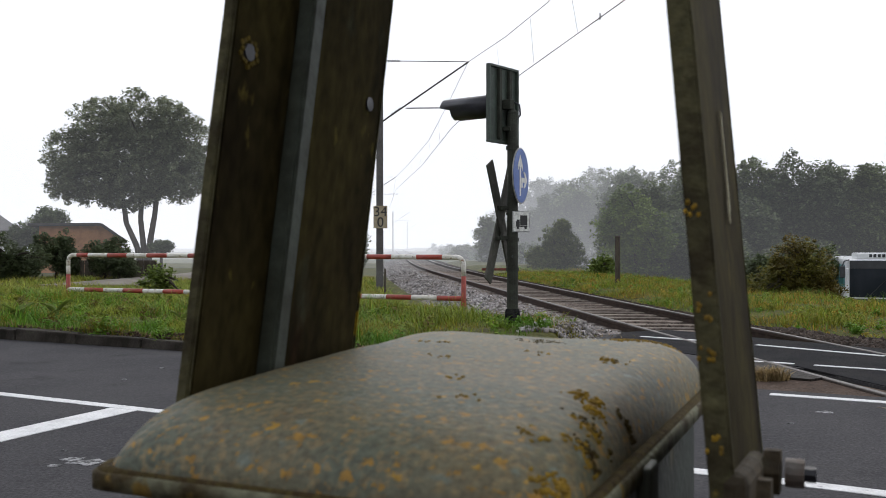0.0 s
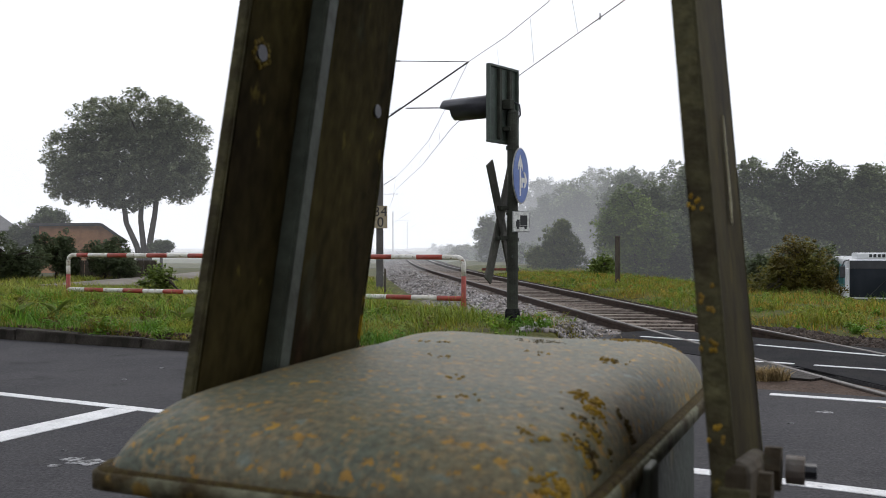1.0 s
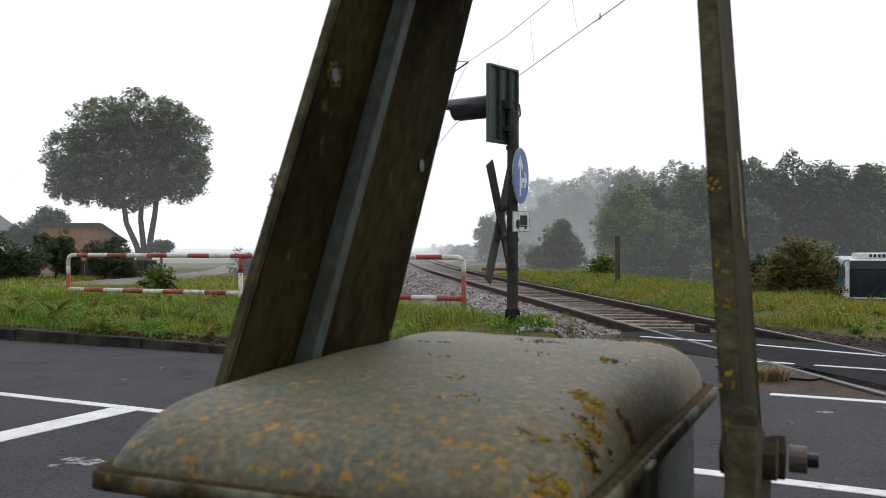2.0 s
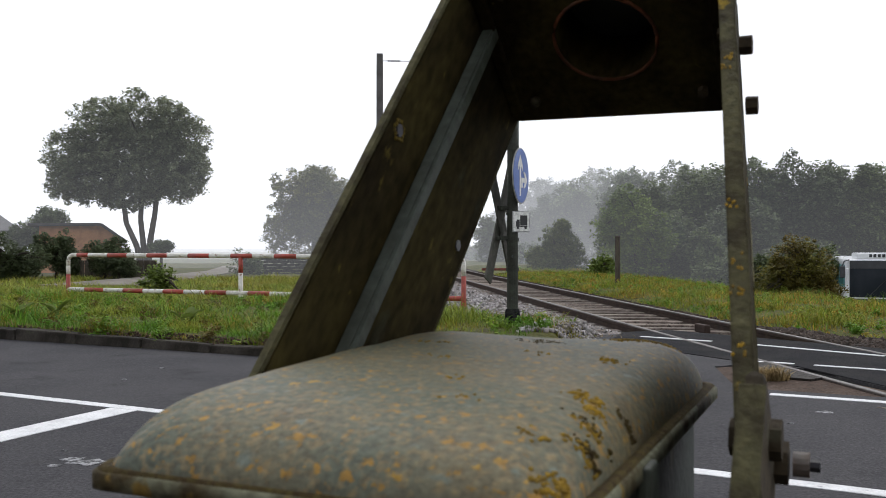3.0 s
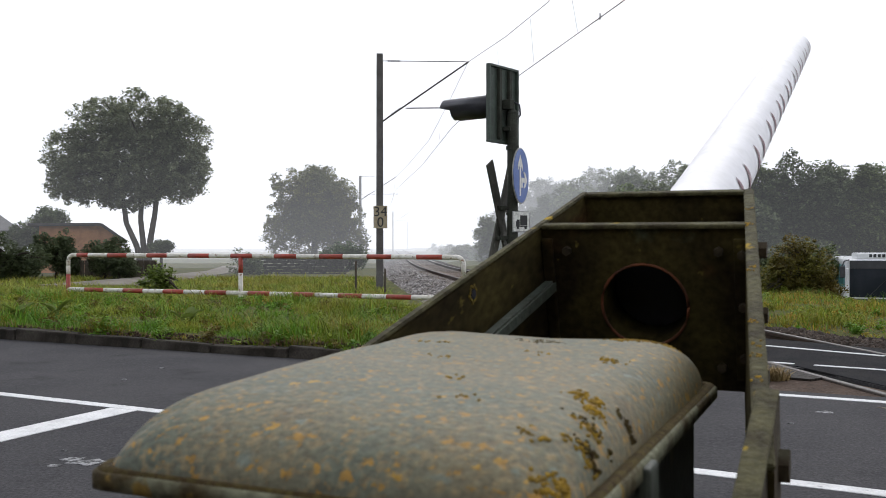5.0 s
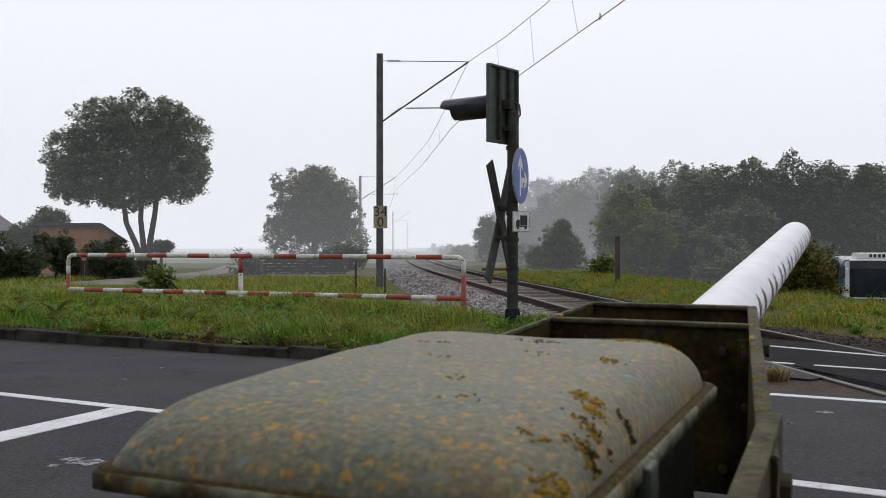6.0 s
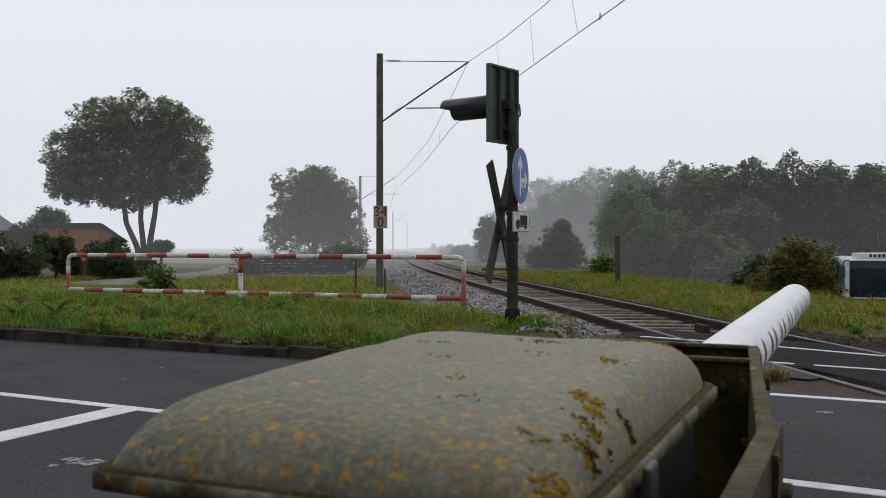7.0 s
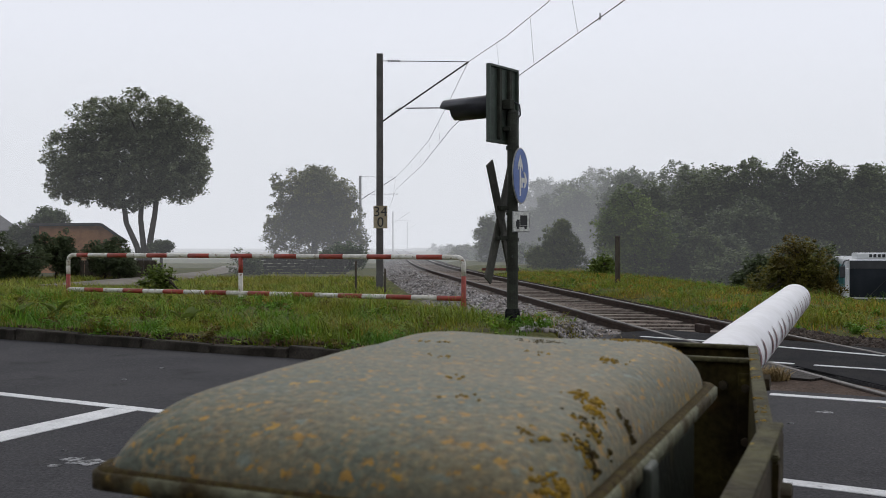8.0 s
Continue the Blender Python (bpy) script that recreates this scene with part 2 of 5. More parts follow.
def part(name, bm, mat, parent=None, label="", smooth=False):
    me = bm if isinstance(bm, bpy.types.Mesh) else mesh_from(bm, name)
    if mat and not me.materials:
        me.materials.append(mat)
    if smooth:
        me.shade_smooth()
    ob = new(name, me)
    ob.parent = parent
    if label:
        tagged(ob, label)
    return ob


def empty(name, m, label, category, group="", kind=""):
    e = new(name)
    e.empty_display_size = 0.1
    e.matrix_basis = m
    return tagged(e, label, category, group, kind)


def box(bm, c, s, rot=None, bevel=0.0):
    r = bmesh.ops.create_cube(bm, size=1.0, matrix=Matrix.Translation(c) @ (rot.to_4x4() if rot else Matrix()) @ Matrix.Diagonal((*s, 1)))
    if bevel:
        vs = set(r["verts"])
        es = [e for e in bm.edges if e.verts[0] in vs and e.verts[1] in vs]
        bmesh.ops.bevel(bm, geom=es, offset=bevel, segments=2, affect="EDGES", profile=0.5)
    return bm


def boxed(c, s, rot=None, bevel=0.0):
    return box(bmesh.new(), c, s, rot, bevel)


def tube(bm, p, q, r0, r1=None, seg=12, caps=True):
    p, q = Vector(p), Vector(q)
    d = q - p
    m = Matrix.Translation((p + q) / 2) @ d.to_track_quat("Z", "Y").to_matrix().to_4x4()
    bmesh.ops.create_cone(bm, cap_ends=caps, segments=seg, radius1=r0, radius2=r0 if r1 is None else r1, depth=d.length, matrix=m)
    return bm


def tubed(p, q, r0, r1=None, seg=12):
    return tube(bmesh.new(), p, q, r0, r1, seg)


def plate(profile, axis_of, thick, bevel=0.0):
    """A flat plate: profile of 2D points, axis_of(a, b, c) to a 3D point with c across the thickness."""
    bm = bmesh.new()
    lo = [bm.verts.new(axis_of(a, b, -thick / 2)) for a, b in profile]
    hi = [bm.verts.new(axis_of(a, b, thick / 2)) for a, b in profile]
    k = len(profile)
    bm.faces.new(lo[::-1])
    bm.faces.new(hi)
    for i in range(k):
        bm.faces.new((lo[i], lo[(i + 1) % k], hi[(i + 1) % k], hi[i]))
    bmesh.ops.recalc_face_normals(bm, faces=bm.faces)
    if bevel:
        bmesh.ops.bevel(bm, geom=list(bm.edges), offset=bevel, segments=1, affect="EDGES")
    return bm


def sweep(path, r, seg=10):
    """A round pipe along a polyline."""
    bm = bmesh.new()
    path = [Vector(p) for p in path]
    rings = []
    up = Vector((0.0123, 0.0311, 1)).normalized()
    for i, p in enumerate(path):
        d = (path[min(i + 1, len(path) - 1)] - path[max(i - 1, 0)]).normalized()
        side = d.cross(up if abs(d.dot(up)) < 0.95 else Vector((1, 0.02, 0.03))).normalized()
        top = side.cross(d)
        rings.append([bm.verts.new(p + r * (math.cos(a) * side + math.sin(a) * top)) for a in (2 * math.pi * k / seg for k in range(seg))])
    for a, b in zip(rings, rings[1:]):
        for k in range(seg):
            bm.faces.new((a[k], a[(k + 1) % seg], b[(k + 1) % seg], b[k]))
    bm.faces.new(rings[0])
    bm.faces.new(rings[-1][::-1])
    bmesh.ops.recalc_face_normals(bm, faces=bm.faces)
    return bm


def raw_mesh(name, verts, faces):
    """A mesh from numpy arrays: verts (n, 3), faces (m, 3 or 4)."""
    me = bpy.data.meshes.new(name)
    verts, faces = np.asarray(verts, np.float32), np.asarray(faces, np.int32)
    k = faces.shape[1]
    me.vertices.add(len(verts))
    me.vertices.foreach_set("co", verts.ravel())
    me.loops.add(faces.size)
    me.loops.foreach_set("vertex_index", faces.ravel())
    me.polygons.add(len(faces))
    me.polygons.foreach_set("loop_start", np.arange(0, faces.size, k, dtype=np.int32))
    me.update(calc_edges=True)
    me.validate()
    return me


# ---- plan: the track's line and the lie of the land ----
def track_slope(y):
    if y < 34:
        return -0.118
    if y < 60:
        return -0.118 + 0.058 * (y - 34) / 26
    if y < 170:
        return -0.060
    return -0.060 + 0.0022 * (y - 170)


TRACK_Y = np.arange(-30.0, 420.0, 0.5)
_s = np.array([track_slope(y) for y in TRACK_Y])
TRACK_X = np.concatenate([[0.0], np.cumsum((_s[1:] + _s[:-1]) * 0.25)])
TRACK_X += 3.37 - np.interp(13.46, TRACK_Y, TRACK_X)


def track_x(y):
    return np.interp(y, TRACK_Y, TRACK_X)


def ease(a, b, v):
    t = np.clip((v - a) / (b - a), 0, 1)
    return t * t * (3 - 2 * t)


def kerb_far(x):
    """Far edge of the road: its y at x."""
    return 11.29 - 0.497 * (x + 5.37)


def land(x, y):
    """Height of the ground."""
    x, y = np.asarray(x, float), np.asarray(y, float)
    off = x - track_x(y)
    beyond = y - kerb_far(x)
    verge = 0.13 + 0.07 * np.sin(x * 0.9 + 0.6) * np.sin(y * 0.7) * ease(0.5, 2, beyond)
    left = verge * (1 - ease(4.0, 9.0, beyond)) - 0.35 * ease(4.0, 14.0, beyond)
    bank = -0.22 + 0.06 * ease(1.7, 4.0, off) - 2.12 * ease(6.5, 14.0, off) * (1 - 0.75 * ease(60, 130, y))
    z = np.where(off > 0, bank, left)
    road = ease(0.25, 0.0, beyond)
    z = z * (1 - road) - 0.05 * road
    crossing = ease(1.6, 1.9, x + 0.35 * (11.4 - y)) * ease(13.0, 12.3, y + 0.3 * (x - 2.5))
    z = z * (1 - crossing) - 0.05 * crossing
    bed = ease(3.2, 1.6, np.abs(off)) * ease(11.5, 13.5, y)
    z = z * (1 - bed) + np.minimum(z, -0.40) * bed
    return z


def build_ground():
    xs = np.unique(np.concatenate([np.arange(-12, 14, 0.2), np.arange(-60, 60, 1.5), np.arange(-300, 301, 20), np.arange(-2400, 2401, 200)]).round(3))
    ys = np.unique(np.concatenate([np.arange(7, 26, 0.2), np.arange(-20, 90, 1.5), np.arange(-300, 420, 20), np.arange(-2400, 2601, 200)]).round(3))
    gx, gy = np.meshgrid(xs, ys)
    gz = land(gx, gy)
    v = np.stack([gx, gy, gz], -1).reshape(-1, 3)
    i = np.arange(len(v)).reshape(gx.shape)
    f = np.stack([i[:-1, :-1], i[:-1, 1:], i[1:, 1:], i[1:, :-1]], -1).reshape(-1, 4)
    me = raw_mesh("ground", v, f)
    me.shade_smooth()
    tagged(part("ground", me, M_SOIL), "uneven grassy ground reaching into the fog", "ground", kind="structure")


build_ground()


def flat(name, pts, z, mat, thick=0.05, parent=None, label=""):
    bm = plate(pts, lambda a, b, c: (a, b, z - thick / 2 + c), thick)
    return part(name, bm, mat, parent, label)


# ---- unseen wall, added to block light from behind the eye ----
tagged(part("wall_south", boxed((-7.0, -6.0, 2.4), (20.0, 0.3, 5.0), bevel=0.01), M_BLOCKER_WALL), "unseen brown wall added behind the eye to block light", "wall", kind="structure")


# ---- road, markings, kerb ----
ROAD_DIR = Vector((0.8955, -0.4451))
road = tagged(flat("road", [(-60, 38.4), (-60, 2), (-30, -40), (40, -40), (40, -12), (3.62, 6.83), (2.35, 7.45), (2.55, 8.75), (3.0, 8.95), (3.35, 8.6), (3.7, 6.7), (9, 3.0), (9, 6.2), (5.2, 9.6), (3.95, 10.5), (2.75, 12.0),
              (1.85, 11.75), (0.9, 9.6), (0.2, 8.62), (-1.75, 9.49), (-5.37, 11.29)], 0.0, M_ASPHALT, 0.06), "worn dark asphalt road before the crossing", "road", kind="structure")


def band(name, p, q, width, z=0.004):
    p, q = Vector(p), Vector(q)
    d = (q - p).normalized()
    n = Vector((-d.y, d.x)) * width / 2
    return tagged(flat(name, [tuple(p + n), tuple(p - n), tuple(q - n), tuple(q + n)], z, M_LINE, 0.006, road), "white painted road line")


band("road_line", (-9.0, 10.02), (-2.0, 6.42), 0.10)
band("road_line", (-2.0, 6.42), (-1.1, 5.96), 0.10)
band("road_line", (1.2, 4.75), (3.6, 3.4), 0.11)
band("road_line", (-2.88, 5.0), (-2.22, 6.47), 0.24)
band("road_line", (2.5, 7.12), (4.6, 6.05), 0.10)
flat("asphalt_patch", [(2.35, 12.1), (1.95, 11.0), (2.3, 10.2), (2.9, 9.1), (3.32, 8.7), (3.72, 6.75), (5.5, 2.0), (12.0, 2.0), (9.0, 6.2), (4.75, 10.25), (3.0, 12.4)], 0.006, M_ASPHALT_NEW, 0.02, road, "darker fresh asphalt in the crossing")
band("road_line", (2.45, 11.5), (3.15, 10.93), 0.09, 0.010)
band("road_line", (3.55, 10.55), (4.5, 9.5), 0.08, 0.010)
band("road_line", (2.95, 9.13), (3.35, 8.88), 0.07, 0.010)
band("road_line", (3.5, 8.78), (4.6, 8.05), 0.07, 0.010)

rs = random.Random(31)
for cx, cy, rr in ((-1.97, 4.97, 0.055), (-1.86, 4.90, 0.075), (-2.02, 4.83, 0.03), (-1.75, 4.84, 0.03), (-2.3, 4.3, 0.05), (2.62, 6.35, 0.05), (-4.4, 8.3, 0.05)):
    pts = [(cx + rr * 1.5 * rs.uniform(0.5, 1.2) * math.cos(k * 0.698), cy + rr * rs.uniform(0.5, 1.2) * math.sin(k * 0.698)) for k in range(9)]
    flat("paint_splash", pts, 0.003, M_SPLASH, 0.004, road, "spilt white road paint")

for k in range(26):
    cx, cy, rr = rs.uniform(-6.5, 3.2), rs.uniform(4.2, 9.6), rs.uniform(0.008, 0.022)
    if cy < kerb_far(cx) - 0.3 and not (2.3 < cx and cy > 6.5):
        pts = [(cx + rr * 1.6 * rs.uniform(0.6, 1.2) * math.cos(a * 1.047), cy + rr * rs.uniform(0.6, 1.2) * math.sin(a * 1.047)) for a in range(6)]
        flat("pale_chip", pts, 0.005, M_SPLASH, 0.006, road, "small pale chip on the asphalt")

kerb = empty("kerb", pose(0, 0, 0), "dark weathered kerb stones along the verge", "kerb", kind="structure")
bm = boxed((0, 0, 0), (0.97, 0.15, 0.17), bevel=0.015)
kerb_mesh = mesh_from(bm, "kerb_stone")
kerb_mesh.materials.append(M_KERB)
rk = random.Random(4)
for i in range(15):
    x = -12.6 + i * 0.885
    st = part("kerb_stone", kerb_mesh, None, kerb)
    st.matrix_basis = pose(x, kerb_far(x) + 0.06, 0.03 + rk.uniform(-0.025, 0.02), rk.uniform(-7, 7), rk.uniform(-1.5, 1.5), -26.4 + rk.uniform(-1.8, 1.8))

tagged(flat("earth_patch", [(2.36, 7.5), (2.5, 8.7), (2.95, 8.92), (3.25, 8.3), (3.62, 6.9)], -0.01, M_BROWN, 0.08), "brown trampled earth beside the rail", "earth", kind="structure")
# flat near-black mud sheet that paints a shaded pit beside the rail
tagged(flat("mud_rut", [(2.70, 8.20), (2.85, 8.95), (3.14, 9.0), (3.30, 8.0), (3.1, 7.85), (2.90, 8.0)], 0.010, M_PIT_MUD, 0.05), "flat muddy sheet, near black for the shade of a pit", "mud", kind="structure")
flat("concrete_slab", [(3.05, 6.55), (3.62, 6.24), (3.95, 6.02), (3.80, 5.75), (3.30, 6.10)], 0.005, M_PATH, 0.012, road, "pale worn concrete slab in the road")
flat("concrete_slab", [(3.98, 6.00), (4.60, 5.62), (4.45, 5.32), (3.84, 5.72)], 0.005, M_PATH, 0.012, road, "pale worn concrete slab in the road")
tagged(flat("field_path", [(-14.4, 33.0), (-10.9, 33.0), (-10.6, 42), (-11.0, 52), (-13.0, 62), (-14.6, 62), (-12.7, 50), (-13.3, 41)], -0.30, M_PATH, 0.06), "pale gravel field path into the fog", "path", kind="structure")


# ---- railway track ----
track = empty("railway_track", pose(0, 0, 0), "single railway track on grey ballast curving into fog", "railway", kind="structure")


def extrude_profile(profile, y0, y1, steps):
    """Sweep a cross-section (offset, z) along the track."""
    bm = bmesh.new()
    rings = []
    for y in steps:
        d = Vector((track_slope(y), 1)).normalized()
        rings.append([bm.verts.new((track_x(y) + o * d.y, y - o * d.x, z)) for o, z in profile])
    k = len(profile)
    for a, b in zip(rings, rings[1:]):
        for i in range(k):
            bm.faces.new((a[i], a[(i + 1) % k], b[(i + 1) % k], b[i]))
    bm.faces.new(rings[0][::-1])
    bm.faces.new(rings[-1])
    bmesh.ops.recalc_face_normals(bm, faces=bm.faces)
    return bm


RAIL_STEPS = list(np.arange(-10, 60, 2.0)) + list(np.arange(60, 400, 6.0))
for side in (-0.7525, 0.7525):
    prof = [(side + a, b) for a, b in ((-0.07, -0.15), (0.07, -0.15), (0.07, -0.135), (0.012, -0.115), (0.012, -0.045), (0.034, -0.035), (0.034, -0.006), (-0.034, -0.006), (-0.034, -0.035), (-0.012, -0.045), (-0.012, -0.115), (-0.07, -0.135))]
    rail = part("rail", extrude_profile(prof, 0, 0, RAIL_STEPS), M_RAIL, track)
    prof = [(side + a, b) for a, b in ((-0.033, -0.0055), (0.033, -0.0055), (0.033, 0.006), (0.027, 0.012), (-0.027, 0.012), (-0.033, 0.006))]
    part("rail_head", extrude_profile(prof, 0, 0, RAIL_STEPS), M_RAILTOP, rail, "worn shiny rail head")
part("check_rail_end", boxed((3.62, 13.0, -0.03), (0.09, 0.34, 0.12), Matrix.Rotation(radians(10), 3, "Z"), 0.02), M_RAIL, track)
part("ballast_bed", extrude_profile([(-3.1, -0.55), (-1.75, -0.17), (-1.3, -0.15), (-1.2, -0.20), (1.2, -0.20), (1.3, -0.15), (1.75, -0.17), (2.6, -0.45)], 0, 0, [y for y in RAIL_STEPS if y > 11.5]), M_BALLAST_BED, track)
sl = mesh_from(boxed((0, 0, 0), (2.5, 0.24, 0.14), bevel=0.02), "sleeper")
sl.materials.append(M_SLEEPER)
for i in range(120):
    y = 12.9 + 0.62 * i
    s_ob = part("sleeper", sl, None, track)
    s_ob.matrix_basis = pose(track_x(y) + rk.uniform(-0.03, 0.03), y, -0.185 + rk.uniform(-0.008, 0.008), 0, 0, -math.degrees(math.atan(track_slope(y))) * -1 + rk.uniform(-0.8, 0.8))


def stones(name, n, sampler, size, mat, seed):
    """Many rough little stones in one mesh."""
    rg = np.random.default_rng(seed)
    base = np.array([(1, 0, 0), (-1, 0, 0), (0, 1, 0), (0, -1, 0), (0, 0, 1), (0, 0, -1)], float)
    tri = np.array([(0, 2, 4), (2, 1, 4), (1, 3, 4), (3, 0, 4), (2, 0, 5), (1, 2, 5), (3, 1, 5), (0, 3, 5)])
    p = sampler(rg, n)
    n = len(p)
    sc = rg.uniform(*size, (n, 1, 1)) * rg.uniform(0.6, 1.25, (n, 6, 1))
    a = rg.normal(size=(n, 3, 3))
    q, _ = np.linalg.qr(a)
    v = np.einsum("nij,kj->nki", q, base) * sc + p[:, None, :]
    f = tri[None] + 6 * np.arange(n)[:, None, None]
    return raw_mesh(name, v.reshape(-1, 3), f.reshape(-1, 3))


def ballast_sampler(lo, hi):
    def f(rg, n):
        y = 12.5 + 60 * rg.random(n) ** 1.8
        off = rg.uniform(lo, hi, n)
        z = np.interp(off, [-3.2, -1.75, -1.3, -1.2, 1.2, 1.3, 1.75, 2.6], [-0.55, -0.16, -0.13, -0.155, -0.155, -0.13, -0.16, -0.45])
        return np.stack([track_x(y) + off, y, z], -1)
    return f


tagged(part("ballast", stones("ballast", 26000, ballast_sampler(-3.3, -0.85), (0.034, 0.072), M_BALLAST, 3), M_BALLAST, track, "pale grey ballast stones"), kind="stuff")
tagged(part("ballast", stones("ballast", 16000, ballast_sampler(-0.75, 2.5), (0.022, 0.045), M_BALLAST_RUST_SHADE, 4), M_BALLAST_RUST_SHADE, track, "rust-stained ballast stones, deepened for shaded gaps"), kind="stuff")


# ---- foliage and grass ----
def leaf_cloud(name, blobs, n, size, seed, hollow=0.55, droop=0.0):
    """Leaves as small quads, gathered in twig clumps round the shells of ellipsoids (x, y, z, rx, ry, rz)."""
    rg = np.random.default_rng(seed)
    blobs = np.array(blobs, float)
    per = 30
    vol = np.prod(blobs[:, 3:], 1) ** (2 / 3)
    pick = rg.choice(len(blobs), n // per + 1, p=vol / vol.sum())
    d = rg.normal(size=(len(pick), 3))
    d /= np.linalg.norm(d, axis=1, keepdims=True)
    r = hollow + (1 - hollow) * rg.random((len(pick), 1)) ** 0.5
    centre = blobs[pick, :3] + d * r * blobs[pick, 3:]
    reach = size * rg.uniform(2.0, 4.4, (len(pick), 1))
    c = np.repeat(centre, per, 0)
    e = rg.normal(size=c.shape)
    e /= np.linalg.norm(e, axis=1, keepdims=True)
    e *= np.repeat(reach, per, 0) * rg.random((len(c), 1)) ** 0.45
    e[:, 2] *= 0.8
    c = c + e
    m = len(c)
    a = rg.normal(size=(m, 3))
    a[:, 2] = a[:, 2] * 0.5 - droop
    a /= np.linalg.norm(a, axis=1, keepdims=True)
    b = np.cross(a, rg.normal(size=(m, 3)) * np.array([0.5, 0.5, 0.2]) + np.array([0, 0, 1.0]))
    b /= np.linalg.norm(b, axis=1, keepdims=True)
    sc = size * rg.uniform(0.6, 1.3, (m, 1))
    v = np.stack([c - a * sc, c + b * sc * 0.55, c + a * sc, c - b * sc * 0.55], 1)
    f = np.arange(4 * m).reshape(-1, 4)
    return raw_mesh(name, v.reshape(-1, 3), f)


def limbs(trunks, blobs, base_r, seed, reach=0.75):
    """Tapered trunks with limbs that reach into the crown."""
    rg = random.Random(seed)
    bm = bmesh.new()
    for path, r0, r1 in trunks:
        for i in range(len(path) - 1):
            a, b = r0 + (r1 - r0) * i / (len(path) - 1), r0 + (r1 - r0) * (i + 1) / (len(path) - 1)
            tube(bm, path[i], path[i + 1], a, b, 8)
    tips = [Vector(t[0][-1]) for t in trunks]
    for bl in blobs:
        c = Vector(bl[:3])
        tip = min(tips, key=lambda p: (p - c).length)
        for k in range(3):
            e = c + Vector((rg.uniform(-1, 1) * bl[3], rg.uniform(-1, 1) * bl[4], rg.uniform(-0.3, 0.9) * bl[5])) * reach
            mid = tip.lerp(e, 0.5) + Vector((rg.uniform(-0.1, 0.1), rg.uniform(-0.1, 0.1), 0.12)) * (e - tip).length
            tube(bm, tip, mid, base_r * 0.45, base_r * 0.28, 6)
            tube(bm, mid, e, base_r * 0.28, base_r * 0.06, 5)
    return bm


def tree(name, trunks, blobs, n, size, mat, label, seed, category="tree", base_r=0.15, hollow=0.5, group="", droop=0.0):
    x, y, z = trunks[0][0][0]
    e = empty(name, pose(x, y, z), label, category, group)
    inv = Matrix.Translation((-x, -y, -z))
    bm = limbs(trunks, blobs, base_r, seed)
    bm.transform(inv)
    part("trunk", bm, M_BARK, e)
    me = leaf_cloud("crown", blobs, n, size, seed, hollow, droop)
    me.transform(inv)
    part("crown", me, mat, e)
    return e


def lumpy(cx, cy, cz, rx, ry, rz, k, seed, frac=0.45):
    """An uneven crown: k smaller ellipsoids within a larger one."""
    rg = random.Random(seed)
    out = [(cx, cy, cz, rx * 0.62, ry * 0.62, rz * 0.62)]
    for i in range(k):
        a, e = rg.uniform(0, 2 * math.pi), rg.uniform(-0.6, 1.2)
        f = rg.uniform(0.52, 0.72)
        s = rg.uniform(0.75, 1.2) * frac
        out.append((cx + math.cos(a) * math.cos(e) * rx * f, cy + math.sin(a) * math.cos(e) * ry * f, cz + math.sin(e) * rz * f, rx * s, ry * s, rz * s))
    return out


# the big walnut with its three trunks
WX, WY = -15.8, 48.0
walnut_blobs = [(-18.0, 48, 4.9, 2.3, 2.2, 1.7), (-15.6, 48, 5.4, 2.6, 2.5, 2.2), (-13.6, 48, 5.0, 1.9, 2.0, 1.8), (-15.2, 47.5, 7.2, 2.2, 2.1, 1.8), (-17.6, 48.2, 7.0, 1.9, 2.0, 1.75),
                (-19.2, 48, 5.6, 1.5, 1.7, 1.5), (-12.9, 48, 6.4, 1.2, 1.4, 1.5), (-18.9, 47.8, 4.0, 1.5, 1.5, 0.8), (-13.0, 47.8, 4.1, 1.2, 1.3, 0.7), (-16.1, 48, 3.7, 1.9, 1.5, 0.9), (-13.9, 48, 7.4, 1.2, 1.2, 1.1), (-12.5, 48, 5.0, 0.7, 0.8, 0.8)]
tree("walnut_tree", [([(-15.5, 48, -0.35), (-15.75, 48, 1.0), (-16.3, 48, 2.2), (-16.6, 48, 4.4)], 0.17, 0.12),
                     ([(-15.4, 48.1, -0.35), (-15.45, 48.1, 1.0), (-15.6, 48.1, 2.4), (-15.5, 48.1, 4.6)], 0.17, 0.12),
                     ([(-15.2, 48, -0.35), (-15.1, 48, 1.2), (-14.85, 48, 2.6), (-14.6, 48, 4.6)], 0.18, 0.12)],
     [((b[0] + 15.8) * 0.95 - 15.9, *b[1:3], b[3] * 0.96, b[4], b[5]) for b in walnut_blobs], 95000, 0.082, M_LEAF_WALNUT_HAZY, "tall broad dark green tree with three bare trunks", 11, base_r=0.2, hollow=0.35)

# round tree beside the line
tree("round_tree", [([(-9.1, 66, -0.4), (-9.1, 66, 2.8)], 0.25, 0.17)],
     lumpy(-9.1, 66, 3.25, 3.4, 3.3, 3.2, 16, 5) + [(-11.2, 66, 1.8, 1.6, 1.6, 1.5), (-7.2, 66, 1.8, 1.75, 1.7, 1.8), (-6.35, 66.3, 1.45, 1.05, 1.0, 1.65), (-8.8, 66, 0.6, 2.25, 1.8, 1.1), (-9.1, 66, 5.2, 1.7, 1.7, 1.2), (-9.0, 66, 5.8, 1.3, 1.3, 0.95), (-10.6, 66, 4.4, 1.6, 1.5, 1.3), (-7.4, 66, 4.3, 1.5, 1.5, 1.3)],
     66000, 0.100, M_LEAF_FOG, "broad round green tree beside the railway", 12, hollow=0.4)
